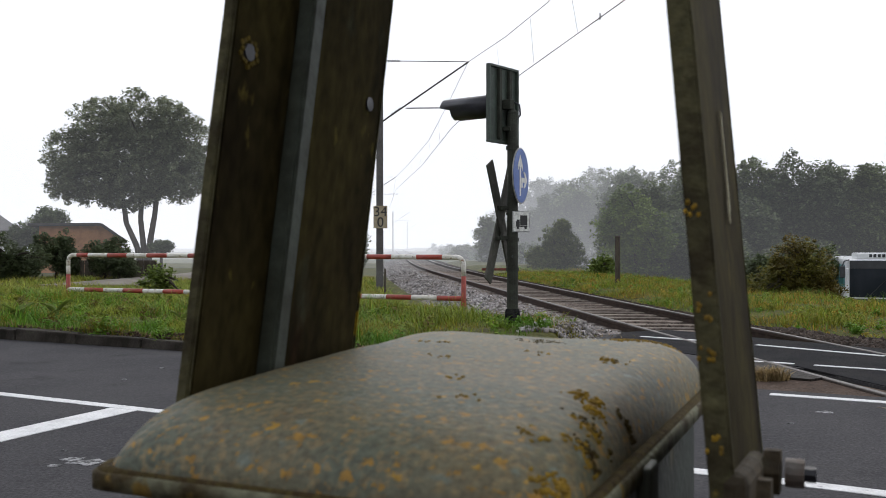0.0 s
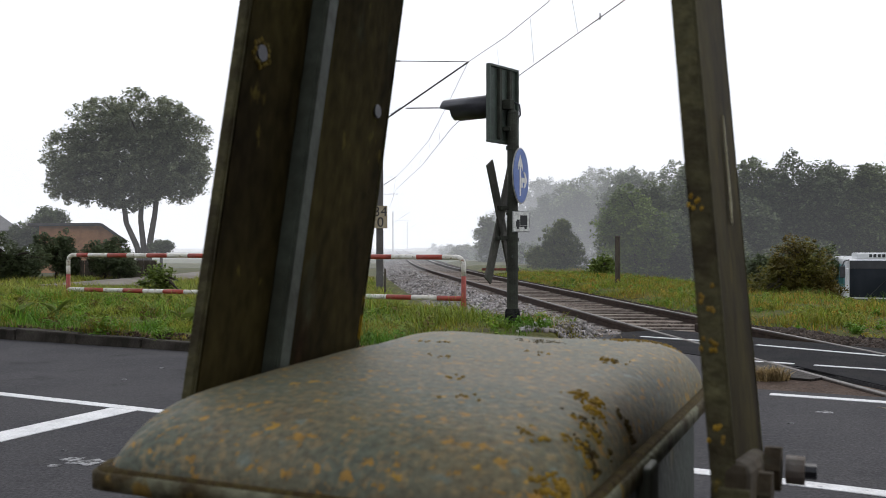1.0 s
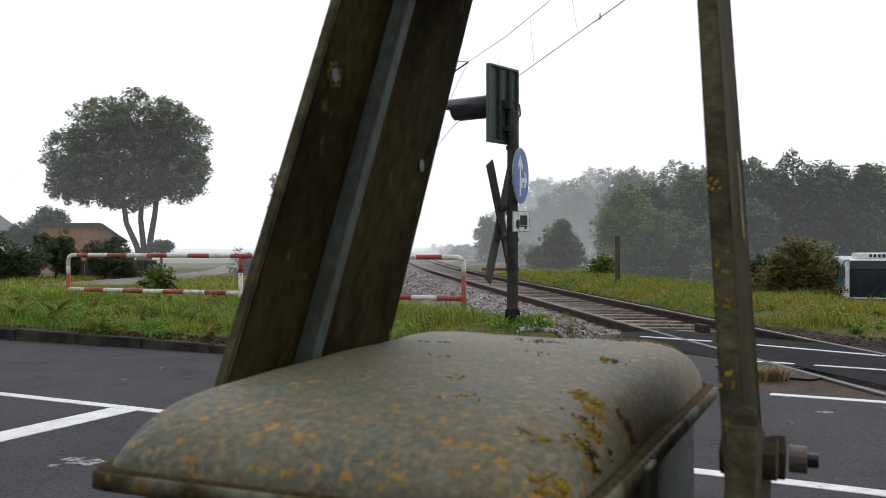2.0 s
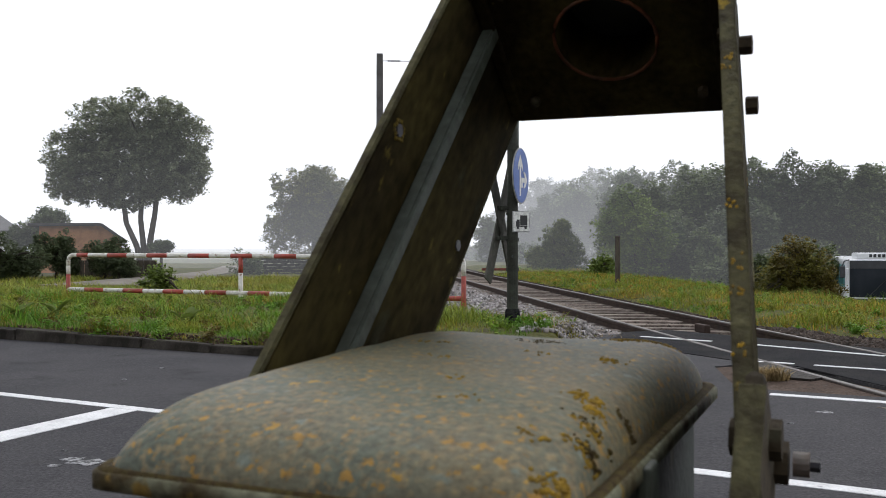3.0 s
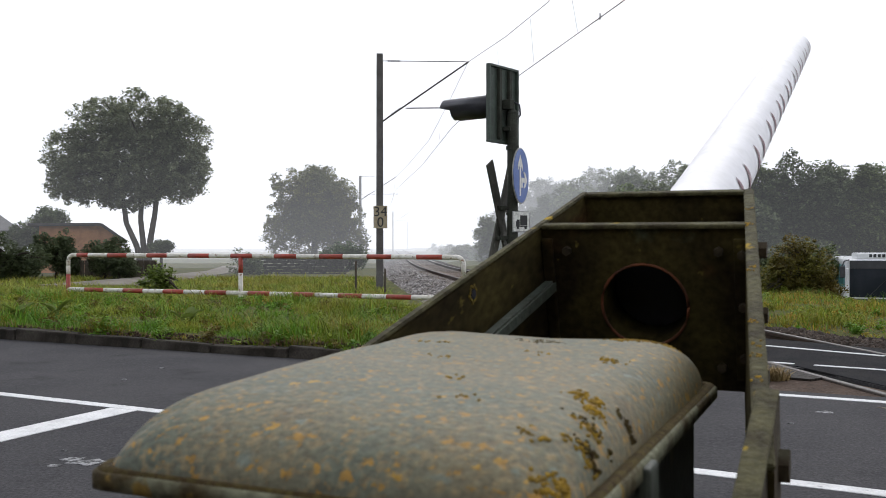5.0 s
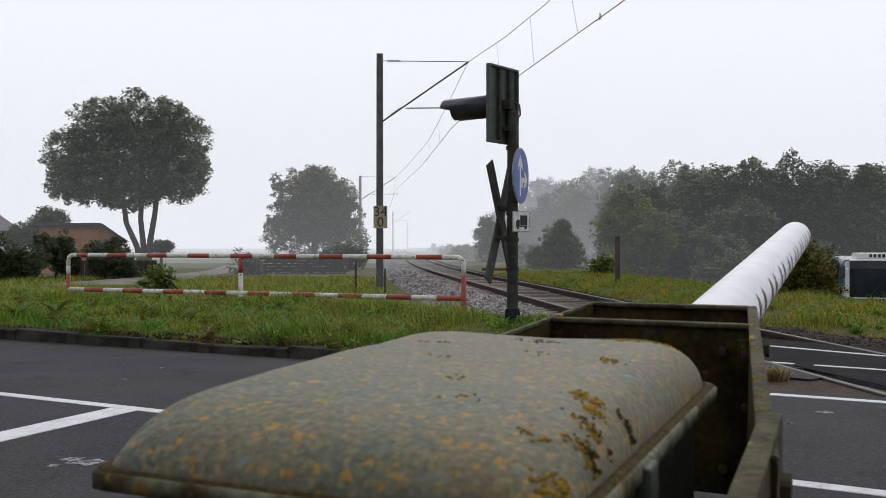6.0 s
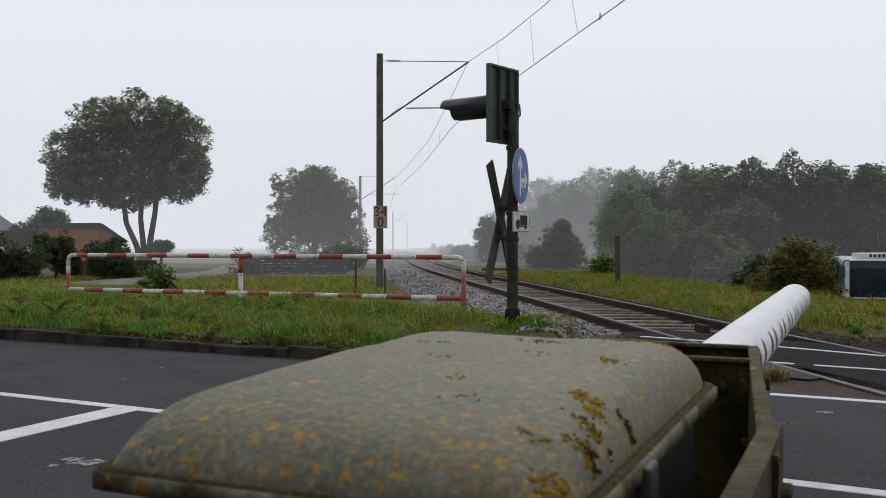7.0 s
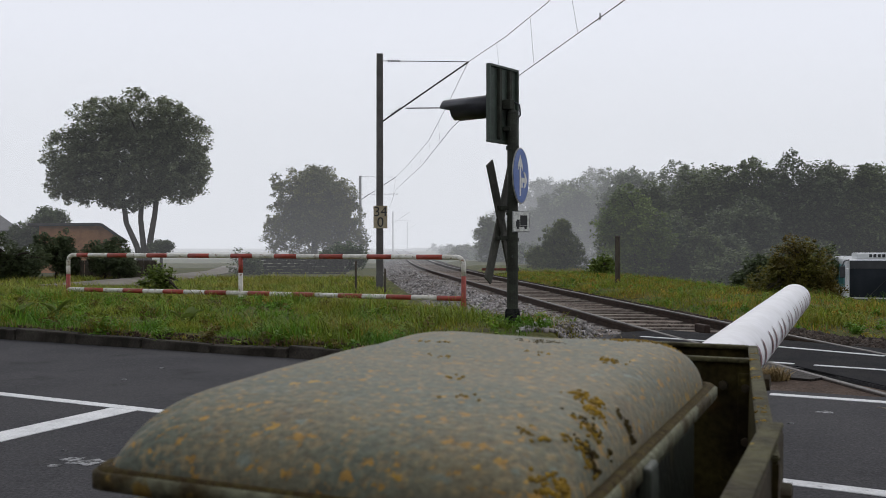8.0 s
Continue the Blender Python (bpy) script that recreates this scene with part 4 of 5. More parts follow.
def signal_post():
    px, py, pz = 0.835, 11.2, 0.20
    e = empty("signal_post", pose(px, py, pz), "grey-green crossing signal post with a tarred foot", "signal post")
    part("post", tubed((0, 0, 0), (0, 0, 2.52), 0.068, 0.062, 16), M_POST, e, smooth=False)
    part("foot", tubed((0, 0, -0.06), (0, 0, 0.17), 0.118, 0.082, 14), M_POST_FOOT, e, "black tarred foot")
    for z in (0.62, 0.98, 1.30, 2.08):
        part("clamp", tubed((0, 0, z), (0, 0, z + 0.045), 0.078, None, 16), M_POST, e)
    for z in (0.30, 0.80, 1.55):
        part("bolt", tubed((-0.005, -0.05, z), (-0.005, -0.08, z), 0.012, None, 8), M_BLACK, e)
    part("cap", tubed((0, 0, 2.52), (0, 0, 2.56), 0.07, 0.04, 16), M_POST, e)

    # signal board, seen from behind and aside
    sig = empty("signal_light", pose(px - 0.13, py + 0.02, pz, 0, 0, -38), "dark green signal board with a black hooded lamp", "signal light")
    board = part("board", plate([(-0.30, 2.18), (0.30, 2.18), (0.30, 3.06), (-0.30, 3.06)], lambda a, b, c: (c, a, b), 0.02, 0.004), M_BOARD, sig)
    rimw = 0.028
    for a0, a1, b0, b1 in ((-0.31, 0.31, 3.05, 3.05 + rimw), (-0.31, 0.31, 2.18 - rimw, 2.18), (-0.31, -0.282, 2.18, 3.05), (0.282, 0.31, 2.18, 3.05)):
        part("board_rim", boxed((0.018, (a0 + a1) / 2, (b0 + b1) / 2), (0.055, a1 - a0, b1 - b0), bevel=0.004), M_BOARD, board)
    for a in (-0.09, 0.12):
        part("stiffener", boxed((0.03, a, 2.62), (0.045, 0.05, 0.84), bevel=0.005), M_POST, board)
    hood = bmesh.new()
    seg = 20
    outer = []
    for k in range(seg + 1):
        a = radians(-75 + 330 * k / seg)
        length = 0.84 if math.sin(a) > -0.1 else 0.68
        ring = []
        for x, r in ((0, 0.14), (-length, 0.14), (-length, 0.132), (0, 0.132)):
            ring.append(hood.verts.new((x, math.cos(a) * r, 2.62 + math.sin(a) * r * 1.0)))
        outer.append(ring)
    for p, q in zip(outer, outer[1:]):
        for k in range(4):
            hood.faces.new((p[k], p[(k + 1) % 4], q[(k + 1) % 4], q[k]))
    bmesh.ops.recalc_face_normals(hood, faces=hood.faces)
    part("hood", hood, M_BLACK, sig, "long black lamp hood", True)
    part("lens", tubed((-0.01, 0, 2.62), (-0.035, 0, 2.62), 0.125, None, 20), M_BLACK, sig)
    part("bracket", boxed((0.075, 0.03, 2.62), (0.12, 0.10, 0.12), bevel=0.012), M_POST, sig)
    part("bracket", boxed((0.075, 0.03, 2.33), (0.11, 0.08, 0.05), bevel=0.008), M_POST, sig)
    part("cable", sweep([(0.10, 0.10, 2.66), (0.17, 0.13, 2.62), (0.19, 0.12, 2.50), (0.15, 0.06, 2.38), (0.12, 0.02, 2.20)], 0.012, 8), M_BLACK, sig, smooth=True)

    # crossing sign seen from behind: two crossed boards
    cr = empty("crossing_sign", pose(px - 0.14, py + 0.05, pz + 1.21, 0, 0, -27), "dark weathered back of a crossed-board railway crossing sign", "crossing sign")
    for s in (-1, 1):
        rot = Matrix.Rotation(radians(s * 27), 3, "X")
        part("cross_board", boxed((0.012 * s, 0, 0), (0.02, 0.185, 1.56), rot, 0.004), M_CROSS, cr)
    part("cross_bracket", boxed((0.03, 0.0, 0.17), (0.035, 0.30, 0.05), bevel=0.005), M_POST, cr)
    part("cross_bracket", boxed((0.03, 0.0, -0.19), (0.035, 0.30, 0.05), bevel=0.005), M_POST, cr)
    part("arm_bracket", boxed((0, 0, 0), (0.2, 0.05, 0.05), bevel=0.005), M_POST, cr).matrix_basis = pose(0.10, -0.04, 0.17, 0, 0, 60)
    part("arm_bracket", boxed((0, 0, 0), (0.2, 0.05, 0.05), bevel=0.005), M_POST, cr).matrix_basis = pose(0.10, -0.04, -0.19, 0, 0, 60)
    part("cross_bar", boxed((0, 0, 0), (0.30, 0.035, 0.03), bevel=0.004), M_REDROD, e, "faded red flat bar").matrix_basis = pose(-0.22, 0, 0.645, 0, 0, 4)

    # blue round sign
    bs = empty("direction_sign", pose(px + 0.088, py - 0.10, pz + 1.76, 0, 0, 69), "round blue sign with white straight-on and turning arrows", "road sign")
    bm = bmesh.new()
    bmesh.ops.create_cone(bm, cap_ends=True, segments=48, radius1=0.335, radius2=0.335, depth=0.012, matrix=Matrix.Rotation(radians(90), 4, "X"))
    part("rim", bm, M_ALU, bs, "white edge of the sign")
    bm = bmesh.new()
    bmesh.ops.create_cone(bm, cap_ends=True, segments=48, radius1=0.318, radius2=0.318, depth=0.004, matrix=Matrix.Translation((0, -0.008, 0)) @ Matrix.Rotation(radians(90), 4, "X"))
    part("face", bm, M_BLUE, bs, "blue sign face")
    yv = lambda a, b, c: (a, -0.012 + c, b)
    part("arrow", plate([(-0.075, -0.24), (-0.025, -0.24), (-0.025, 0.12), (0.045, 0.06), (0.045, 0.13), (-0.05, 0.245), (-0.145, 0.13), (-0.145, 0.06), (-0.075, 0.12)], yv, 0.004), M_SIGNWHITE, bs, "white straight arrow")
    part("arrow", plate([(-0.01, -0.14), (0.045, -0.14), (0.045, -0.075), (0.14, -0.075), (0.09, -0.14), (0.15, -0.14), (0.245, -0.045), (0.15, 0.05), (0.09, 0.05), (0.14, -0.02), (-0.01, -0.02)], yv, 0.004), M_SIGNWHITE, bs, "white turning arrow")
    part("clamp", boxed((0, 0.05, 0), (0.08, 0.08, 0.04), bevel=0.006), M_POST, bs)

    # small white lorry sign
    ls = empty("lorry_sign", pose(px + 0.095, py - 0.085, pz + 1.215, 0, 0, 34), "small white additional sign with a black lorry", "road sign")
    part("rim", boxed((0, 0, 0), (0.262, 0.012, 0.250), bevel=0.004), M_ALU, ls, "grey edge of the sign")
    part("face", boxed((0, -0.0075, 0), (0.240, 0.004, 0.228)), M_SIGNWHITE, ls, "white sign face")
    yl = lambda a, b, c: (a, -0.0115 + c, b)
    part("lorry_load", plate([(-0.02, -0.045), (0.085, -0.045), (0.085, 0.075), (-0.02, 0.075)], yl, 0.003), M_SIGNINK, ls, "black lorry shape")
    part("lorry_cab", plate([(-0.085, -0.06), (-0.03, -0.06), (-0.03, 0.025), (-0.065, 0.025), (-0.085, -0.01)], yl, 0.003), M_SIGNINK, ls, "black lorry cab")
    part("lorry_chassis", plate([(-0.03, -0.062), (0.085, -0.062), (0.085, -0.05), (-0.03, -0.05)], yl, 0.003), M_SIGNINK, ls)
    for a in (-0.055, 0.06):
        part("lorry_wheel", tubed((a, -0.010, -0.07), (a, -0.014, -0.07), 0.018, None, 14), M_SIGNINK, ls)
    part("clamp", boxed((0, 0.045, 0), (0.06, 0.08, 0.04), bevel=0.006), M_POST, ls)


signal_post()


# ---- overhead line ----
def mast(x, y, zg, height, arm, label, detail=True, wires_z=(5.66, 7.2)):
    e = empty("catenary_mast", pose(x, y, zg), label, "mast", "masts along the line")
    bm = bmesh.new()
    bmesh.ops.create_cone(bm, cap_ends=True, segments=4, radius1=0.165, radius2=0.145, depth=height, matrix=Matrix.Translation((0, 0, height / 2)) @ Matrix.Rotation(radians(45), 4, "Z"))
    bmesh.ops.bevel(bm, geom=[ed for ed in bm.edges if abs(ed.verts[0].co.z - ed.verts[1].co.z) > 1], offset=0.02, segments=1, affect="EDGES")
    part("pole", bm, M_MAST, e)
    top, low = wires_z[1] - zg, wires_z[0] - zg
    part("top_wire", tubed((0.1, 0, top + 0.03), (arm, 0, top), 0.013, None, 6), M_WIRE, e)
    part("strut", tubed((0.1, 0, low - 0.43), (arm, 0, top), 0.028, None, 8), M_WIRE, e)
    part("steady_tube", tubed((0.86, 0, low), (arm + 0.2, 0, low + 0.02), 0.02, None, 6), M_WIRE, e)
    for base, d in (((0.28, 0, top + 0.03), (1, 0, 0)), ((0.38, 0, low - 0.22), (0.80, 0, 0.58))):
        ins = bmesh.new()
        for k in range(5):
            c = Vector(base) + Vector(d) * 0.085 * k
            tube(ins, c, c + Vector(d) * 0.04, 0.055, 0.03, 10)
        part("insulator", ins, M_WIRE, e)
    return e


def km_board(owner, m):
    b = part("kilometre_board", boxed((0, 0, 0), (0.46, 0.03, 0.75), bevel=0.01), M_PLATE, owner, "cream kilometre board with dark numerals")
    b.matrix_basis = m
    for body, z in (("34", 0.165), ("0", -0.185)):
        t = part("numeral", text_mesh(body, 0.46, 0.004), M_SIGNINK, b, "dark numerals")
        t.matrix_basis = pose(0, -0.019, z, 90, 0, 0)


near_mast = mast(-2.10, 31.0, -0.40, 7.86, 2.95, "grey concrete catenary mast with a cantilever arm")
km_board(near_mast, pose(0.03, -0.15, 2.44))
mast(-6.75, 76.0, -0.4, 7.1, 2.9, "grey catenary mast far along the line in fog", wires_z=(5.2, 6.6))
mast(-8.6, 160.0, -0.4, 7.1, 2.9, "grey catenary mast far along the line in fog", wires_z=(5.2, 6.6))
mast(-9.0, 235.0, -0.4, 7.1, 2.9, "grey catenary mast far along the line in fog", wires_z=(5.2, 6.6))


def wire(name, pts, r):
    part(name, sweep(pts, r, 5), M_WIRE, overhead)


overhead = empty("overhead_line", pose(0, 0, 0), "thin dark overhead contact and carrier wires", "overhead line")
CARRIER = [(4.9, -20, 7.3), (4.2, 5, 7.0), (2.48, 22, 6.85), (1.74, 25.9, 6.9), (0.84, 31, 7.2), (0.25, 36.5, 6.75), (-0.7, 46, 6.25), (-2.2, 60, 6.3), (-3.85, 76, 6.6), (-5.4, 100, 5.9), (-7.3, 128, 6.2), (-8.6, 190, 6.5)]
CONTACT = [(8.2, -20, 5.66), (3.37, 17.2, 5.66), (2.0, 25.2, 5.66), (1.02, 31, 5.66), (0.35, 36, 5.64), (-1.2, 52, 5.5), (-3.7, 73, 5.4), (-7.7, 128, 5.2), (-8.8, 190, 5.2)]
wire("carrier_wire", CARRIER, 0.009)
wire("contact_wire", CONTACT, 0.010)


def on_wire(pts, y):
    a = np.array(pts)
    return (float(np.interp(y, a[:, 1], a[:, 0])), y, float(np.interp(y, a[:, 1], a[:, 2])))


for y in (14, 20, 23.5, 27, 36, 41, 46, 52, 58):
    part("dropper_wire", tubed(on_wire(CARRIER, y), on_wire(CONTACT, y), 0.0045, None, 5), M_WIRE, overhead)
for y in (15.0, 18.6, 40.0, 48.0):
    q = Vector(on_wire(CONTACT, y))
    part("wire_clamp", tubed(q + Vector((0, 0, -0.05)), q + Vector((0, 0, 0.09)), 0.018, 0.012, 8), M_WIRE, overhead)


# ---- small posts beside the line ----
def small_post(name, x, y, z0, z1, r, mat, label, cap=True):
    e = empty(name, pose(x, y, z0), label, "post")
    part("post", tubed((0, 0, -0.1), (0, 0, z1 - z0), r, r * 0.92, 10), mat, e)
    if cap:
        part("cap", tubed((0, 0, z1 - z0), (0, 0, z1 - z0 + 0.03), r * 1.15, r * 0.7, 10), mat, e)


small_post("timber_post", 5.62, 30.0, 0.0, 1.38, 0.085, M_WOODPOST, "weathered timber post in the grass")
small_post("marker_post", -2.62, 28.0, -0.4, 0.62, 0.035, M_WOODPOST, "thin dark marker post beside the ballast")
small_post("marker_post", -1.68, 27.0, -0.4, 0.40, 0.03, M_WOODPOST, "thin dark marker post beside the ballast")


# ---- houses, wall, garden ----
def brown_house():
    e = empty("brown_house", pose(-18.6, 51.0, -0.85, 0, 0, 20), "low brown-clad house with a dark shallow roof", "house")
    part("wall", plate([(-3.1, 0), (0.9, 0), (0.9, 2.26), (-0.1, 2.96), (-3.1, 2.94)], lambda a, b, c: (a, c, b), 4.0), M_HOUSE, e)
    for p, q in (((-3.6, 2.98), (-0.1, 3.03)), ((-0.1, 3.03), (1.15, 2.13))):
        dx, dz = q[0] - p[0], q[1] - p[1]
        ang = math.atan2(dz, dx)
        part("roof", boxed(((p[0] + q[0]) / 2, -0.1, (p[1] + q[1]) / 2), (math.hypot(dx, dz), 4.9, 0.14), Matrix.Rotation(-ang, 3, "Y"), 0.02), M_ROOF, e)


def pale_house():
    e = empty("pale_house", pose(-33.3, 60, -0.6), "pale rendered house with a dark pitched roof", "house")
    part("wall", plate([(-4, 0), (4.0, 0), (4.0, 2.6), (0, 5.4), (-4, 2.6)], lambda a, b, c: (a, c, b), 8.0), M_HOUSE_PALE, e)
    for s in (-1, 1):
        part("roof", boxed((s * 2.15, 0, 4.08), (5.2, 8.6, 0.16), Matrix.Rotation(s * radians(35), 3, "Y"), 0.02), M_ROOF, e)


brown_house()
pale_house()


def stone_wall():
    e = empty("stone_wall", pose(-5.6, 47, -0.45), "low dark dry stone wall before the round tree", "wall")
    r = random.Random(9)
    for row in range(6):
        x = -4.6 + (row % 2) * 0.12
        while x < 0.6:
            w = r.uniform(0.16, 0.38)
            h = r.uniform(0.12, 0.17)
            st = part("stone", boxed((0, 0, 0), (w - 0.02, 0.3, h), bevel=0.03), M_STONEWALL, e)
            st.matrix_basis = pose(x + w / 2, r.uniform(-0.05, 0.05), 0.08 + row * 0.155 + r.uniform(-0.015, 0.015), 0, r.uniform(-7, 7), r.uniform(-8, 8))
            x += w


stone_wall()


def garden_wall():
    e = empty("garden_fence", pose(-13.2, 42.5, -0.4), "dark low garden fence before the house", "fence")
    for i in range(14):
        part("board", boxed((-3.9 + i * 0.30, 0, 0.40), (0.28, 0.04, 0.80), bevel=0.008), M_WOODPOST, e)
    part("rail", boxed((-1.95, 0.04, 0.65), (4.2, 0.05, 0.08)), M_WOODPOST, e)
    part("rail", boxed((-1.95, 0.04, 0.2), (4.2, 0.05, 0.08)), M_WOODPOST, e)


garden_wall()


# ---- bus ----
def bus():
    e = empty("bus", pose(17.1, 39.5, -2.28, 0, 0, -16), "white city bus with a dark windscreen", "bus")
    # local x across the front, y along its length
    part("body", boxed((1.27, 5.5, 1.55), (2.5, 11, 2.5), bevel=0.12), M_BUSWHITE, e, "white bus body")
    part("windscreen", boxed((1.27, -0.015, 1.95), (2.3, 0.05, 1.55), bevel=0.02), M_BUSGLASS, e, "large dark windscreen")
    part("destination_panel", boxed((1.27, -0.03, 2.55), (2.3, 0.05, 0.34), bevel=0.015), M_BUSDARK, e, "dark destination panel")
    part("front_panel", boxed((1.27, -0.04, 0.62), (2.44, 0.08, 0.46), bevel=0.03), M_BUSWHITE, e, "white lower front panel")
    part("bumper", boxed((1.27, -0.06, 1.04), (2.3, 0.05, 0.16), bevel=0.02), M_BUSDARK, e)
    unit = part("roof_unit", boxed((1.27, 0.9, 2.92), (1.7, 1.6, 0.26), bevel=0.06), M_BUSWHITE, e, "white roof unit")
    for i in range(7):
        part("vent", boxed((0.95 + i * 0.17, 0.09, 2.93), (0.11, 0.02, 0.13)), M_BUSDARK, unit)
    for k in range(5):
        part("side_window", boxed((0.012, 1.35 + k * 1.55, 2.05), (0.05, 1.35, 0.95), bevel=0.02), M_TEAL if k < 3 else M_BUSGLASS, e, "teal-tinted side window")
    part("corner_pillar", boxed((0.03, 0.02, 1.5), (0.12, 0.12, 1.8), bevel=0.03), M_BUSWHITE, e)
    part("mirror_arm", sweep([(0.1, 0.0, 2.75), (-0.12, -0.22, 2.7), (-0.2, -0.3, 2.5)], 0.03, 8), M_BUSDARK, e)
    part("mirror", boxed((-0.2, -0.3, 2.25), (0.22, 0.12, 0.5), bevel=0.04), M_BUSDARK, e)
    part("wiper", tubed((0.9, -0.055, 1.25), (1.5, -0.055, 1.9), 0.015, None, 6), M_BUSDARK, e)
    for x in (0.15, 2.39):
        for y in (2.6, 8.6):
            w = part("wheel", tubed((x - 0.14, y, 0.48), (x + 0.14, y, 0.48), 0.48, None, 20), M_BUSDARK, e)
            part("rim", tubed((x - 0.15, y, 0.48), (x + 0.15, y, 0.48), 0.26, None, 16), M_ALU, w)
    for i in range(5):
        part("lettering_bar", boxed((0.95 + i * 0.13, -0.083, 0.70), (0.09, 0.01, 0.10)), M_BUSDARK, e)


bus()


# ---- barrier drive in the foreground ----
YAW = -23.8
DX, DY = 0.036, 1.058
ARM_YAW, ARM_TILT = -23.73, 0.20
PIVOT_Y, PIVOT_Z = -0.060, 0.741
HALF_W, HALF_L, RIM_Z = 0.214, 0.3625, 0.95


LICHEN_SPOTS = (0.60, 0.80, 22, 0.07), (0.52, 0.72, 8, 0.05), (0.80, 0.83, 12, 0.04), (0.66, 0.16, 4, 0.05), (0.80, -0.40, 9, 0.04), (0.86, -0.47, 7, 0.03), (0.90, -0.60, 5, 0.04), (0.95, -0.72, 6, 0.03), (0.97, -0.90, 9, 0.02), (0.93, -0.94, 5, 0.03), (0.79, -0.80, 2, 0.04), (0.30, 0.2, 1, 0.06), (-0.2, 0.0, 1, 0.05), (0.10, -0.35, 1, 0.05), (0.35, -0.6, 1, 0.06), (-0.5, 0.3, 1, 0.05)


def lid_height(u, v):
    """Height of the lid over its rim: rounded shoulders and a nearly flat top."""
    side = max(0.0, 1 - abs(u) ** (13.0 if u < 0 else 8.0)) ** 0.5 * max(0.0, 1 - abs(v) ** (10.0 if v > 0 else 6.0)) ** 0.5
    return side * (0.064 + 0.006 * (1 - u * u) * (1 - v * v) + 0.004 * v + (0.005 * max(-u, 0.0) + 0.003 * max(u, 0.0)) * (1 + v))


def lid_point(u, v):
    """A point of the lid's slightly uneven surface, in the drive's space."""
    m = max(abs(u), abs(v))
    k = (abs(u) ** 14 + abs(v) ** 14) ** (1 / 14)
    x, y = (u * m / k, v * m / k) if k > 0 else (0.0, 0.0)
    h = lid_height(u, v)
    return Vector((x * (HALF_W + (0.005 if u < 0 else 0.005 - 0.010 * u)), y * (HALF_L + 0.001), RIM_Z + h + 0.0018 * (h / 0.06) * noise.noise(Vector((u * 2.2, v * 3.1, 0.3)))))


def flange_ring(outer, inner, z0, z1):
    """A flat ring with rounded corners round the lid: outer and inner are offsets from the rim."""
    bm = bmesh.new()

    def loop(off, z):
        w, l, r = HALF_W + off, HALF_L + off, 0.022 + off * 0.5
        out = []
        for cx, cy, a0 in ((w - r, l - r, 0), (-w + r, l - r, 90), (-w + r, -l + r, 180), (w - r, -l + r, 270)):
            for k in range(6):
                a = radians(a0 + 18 * k)
                out.append(bm.verts.new((cx + r * math.cos(a), cy + r * math.sin(a), z + 0.0012 * noise.noise(Vector((cx * 9 + k, cy * 9, z * 40))))))
        return out

    rings = [loop(inner, z1), loop(outer - 0.003, z1), loop(outer, z1 - 0.003), loop(outer, z0), loop(outer - 0.005, z0), loop(inner, z0 + 0.004)]
    n = len(rings[0])
    for a, b in zip(rings, rings[1:] + rings[:1]):
        for k in range(n):
            bm.faces.new((a[k], a[(k + 1) % n], b[(k + 1) % n], b[k]))
    bmesh.ops.recalc_face_normals(bm, faces=bm.faces)
    return bm


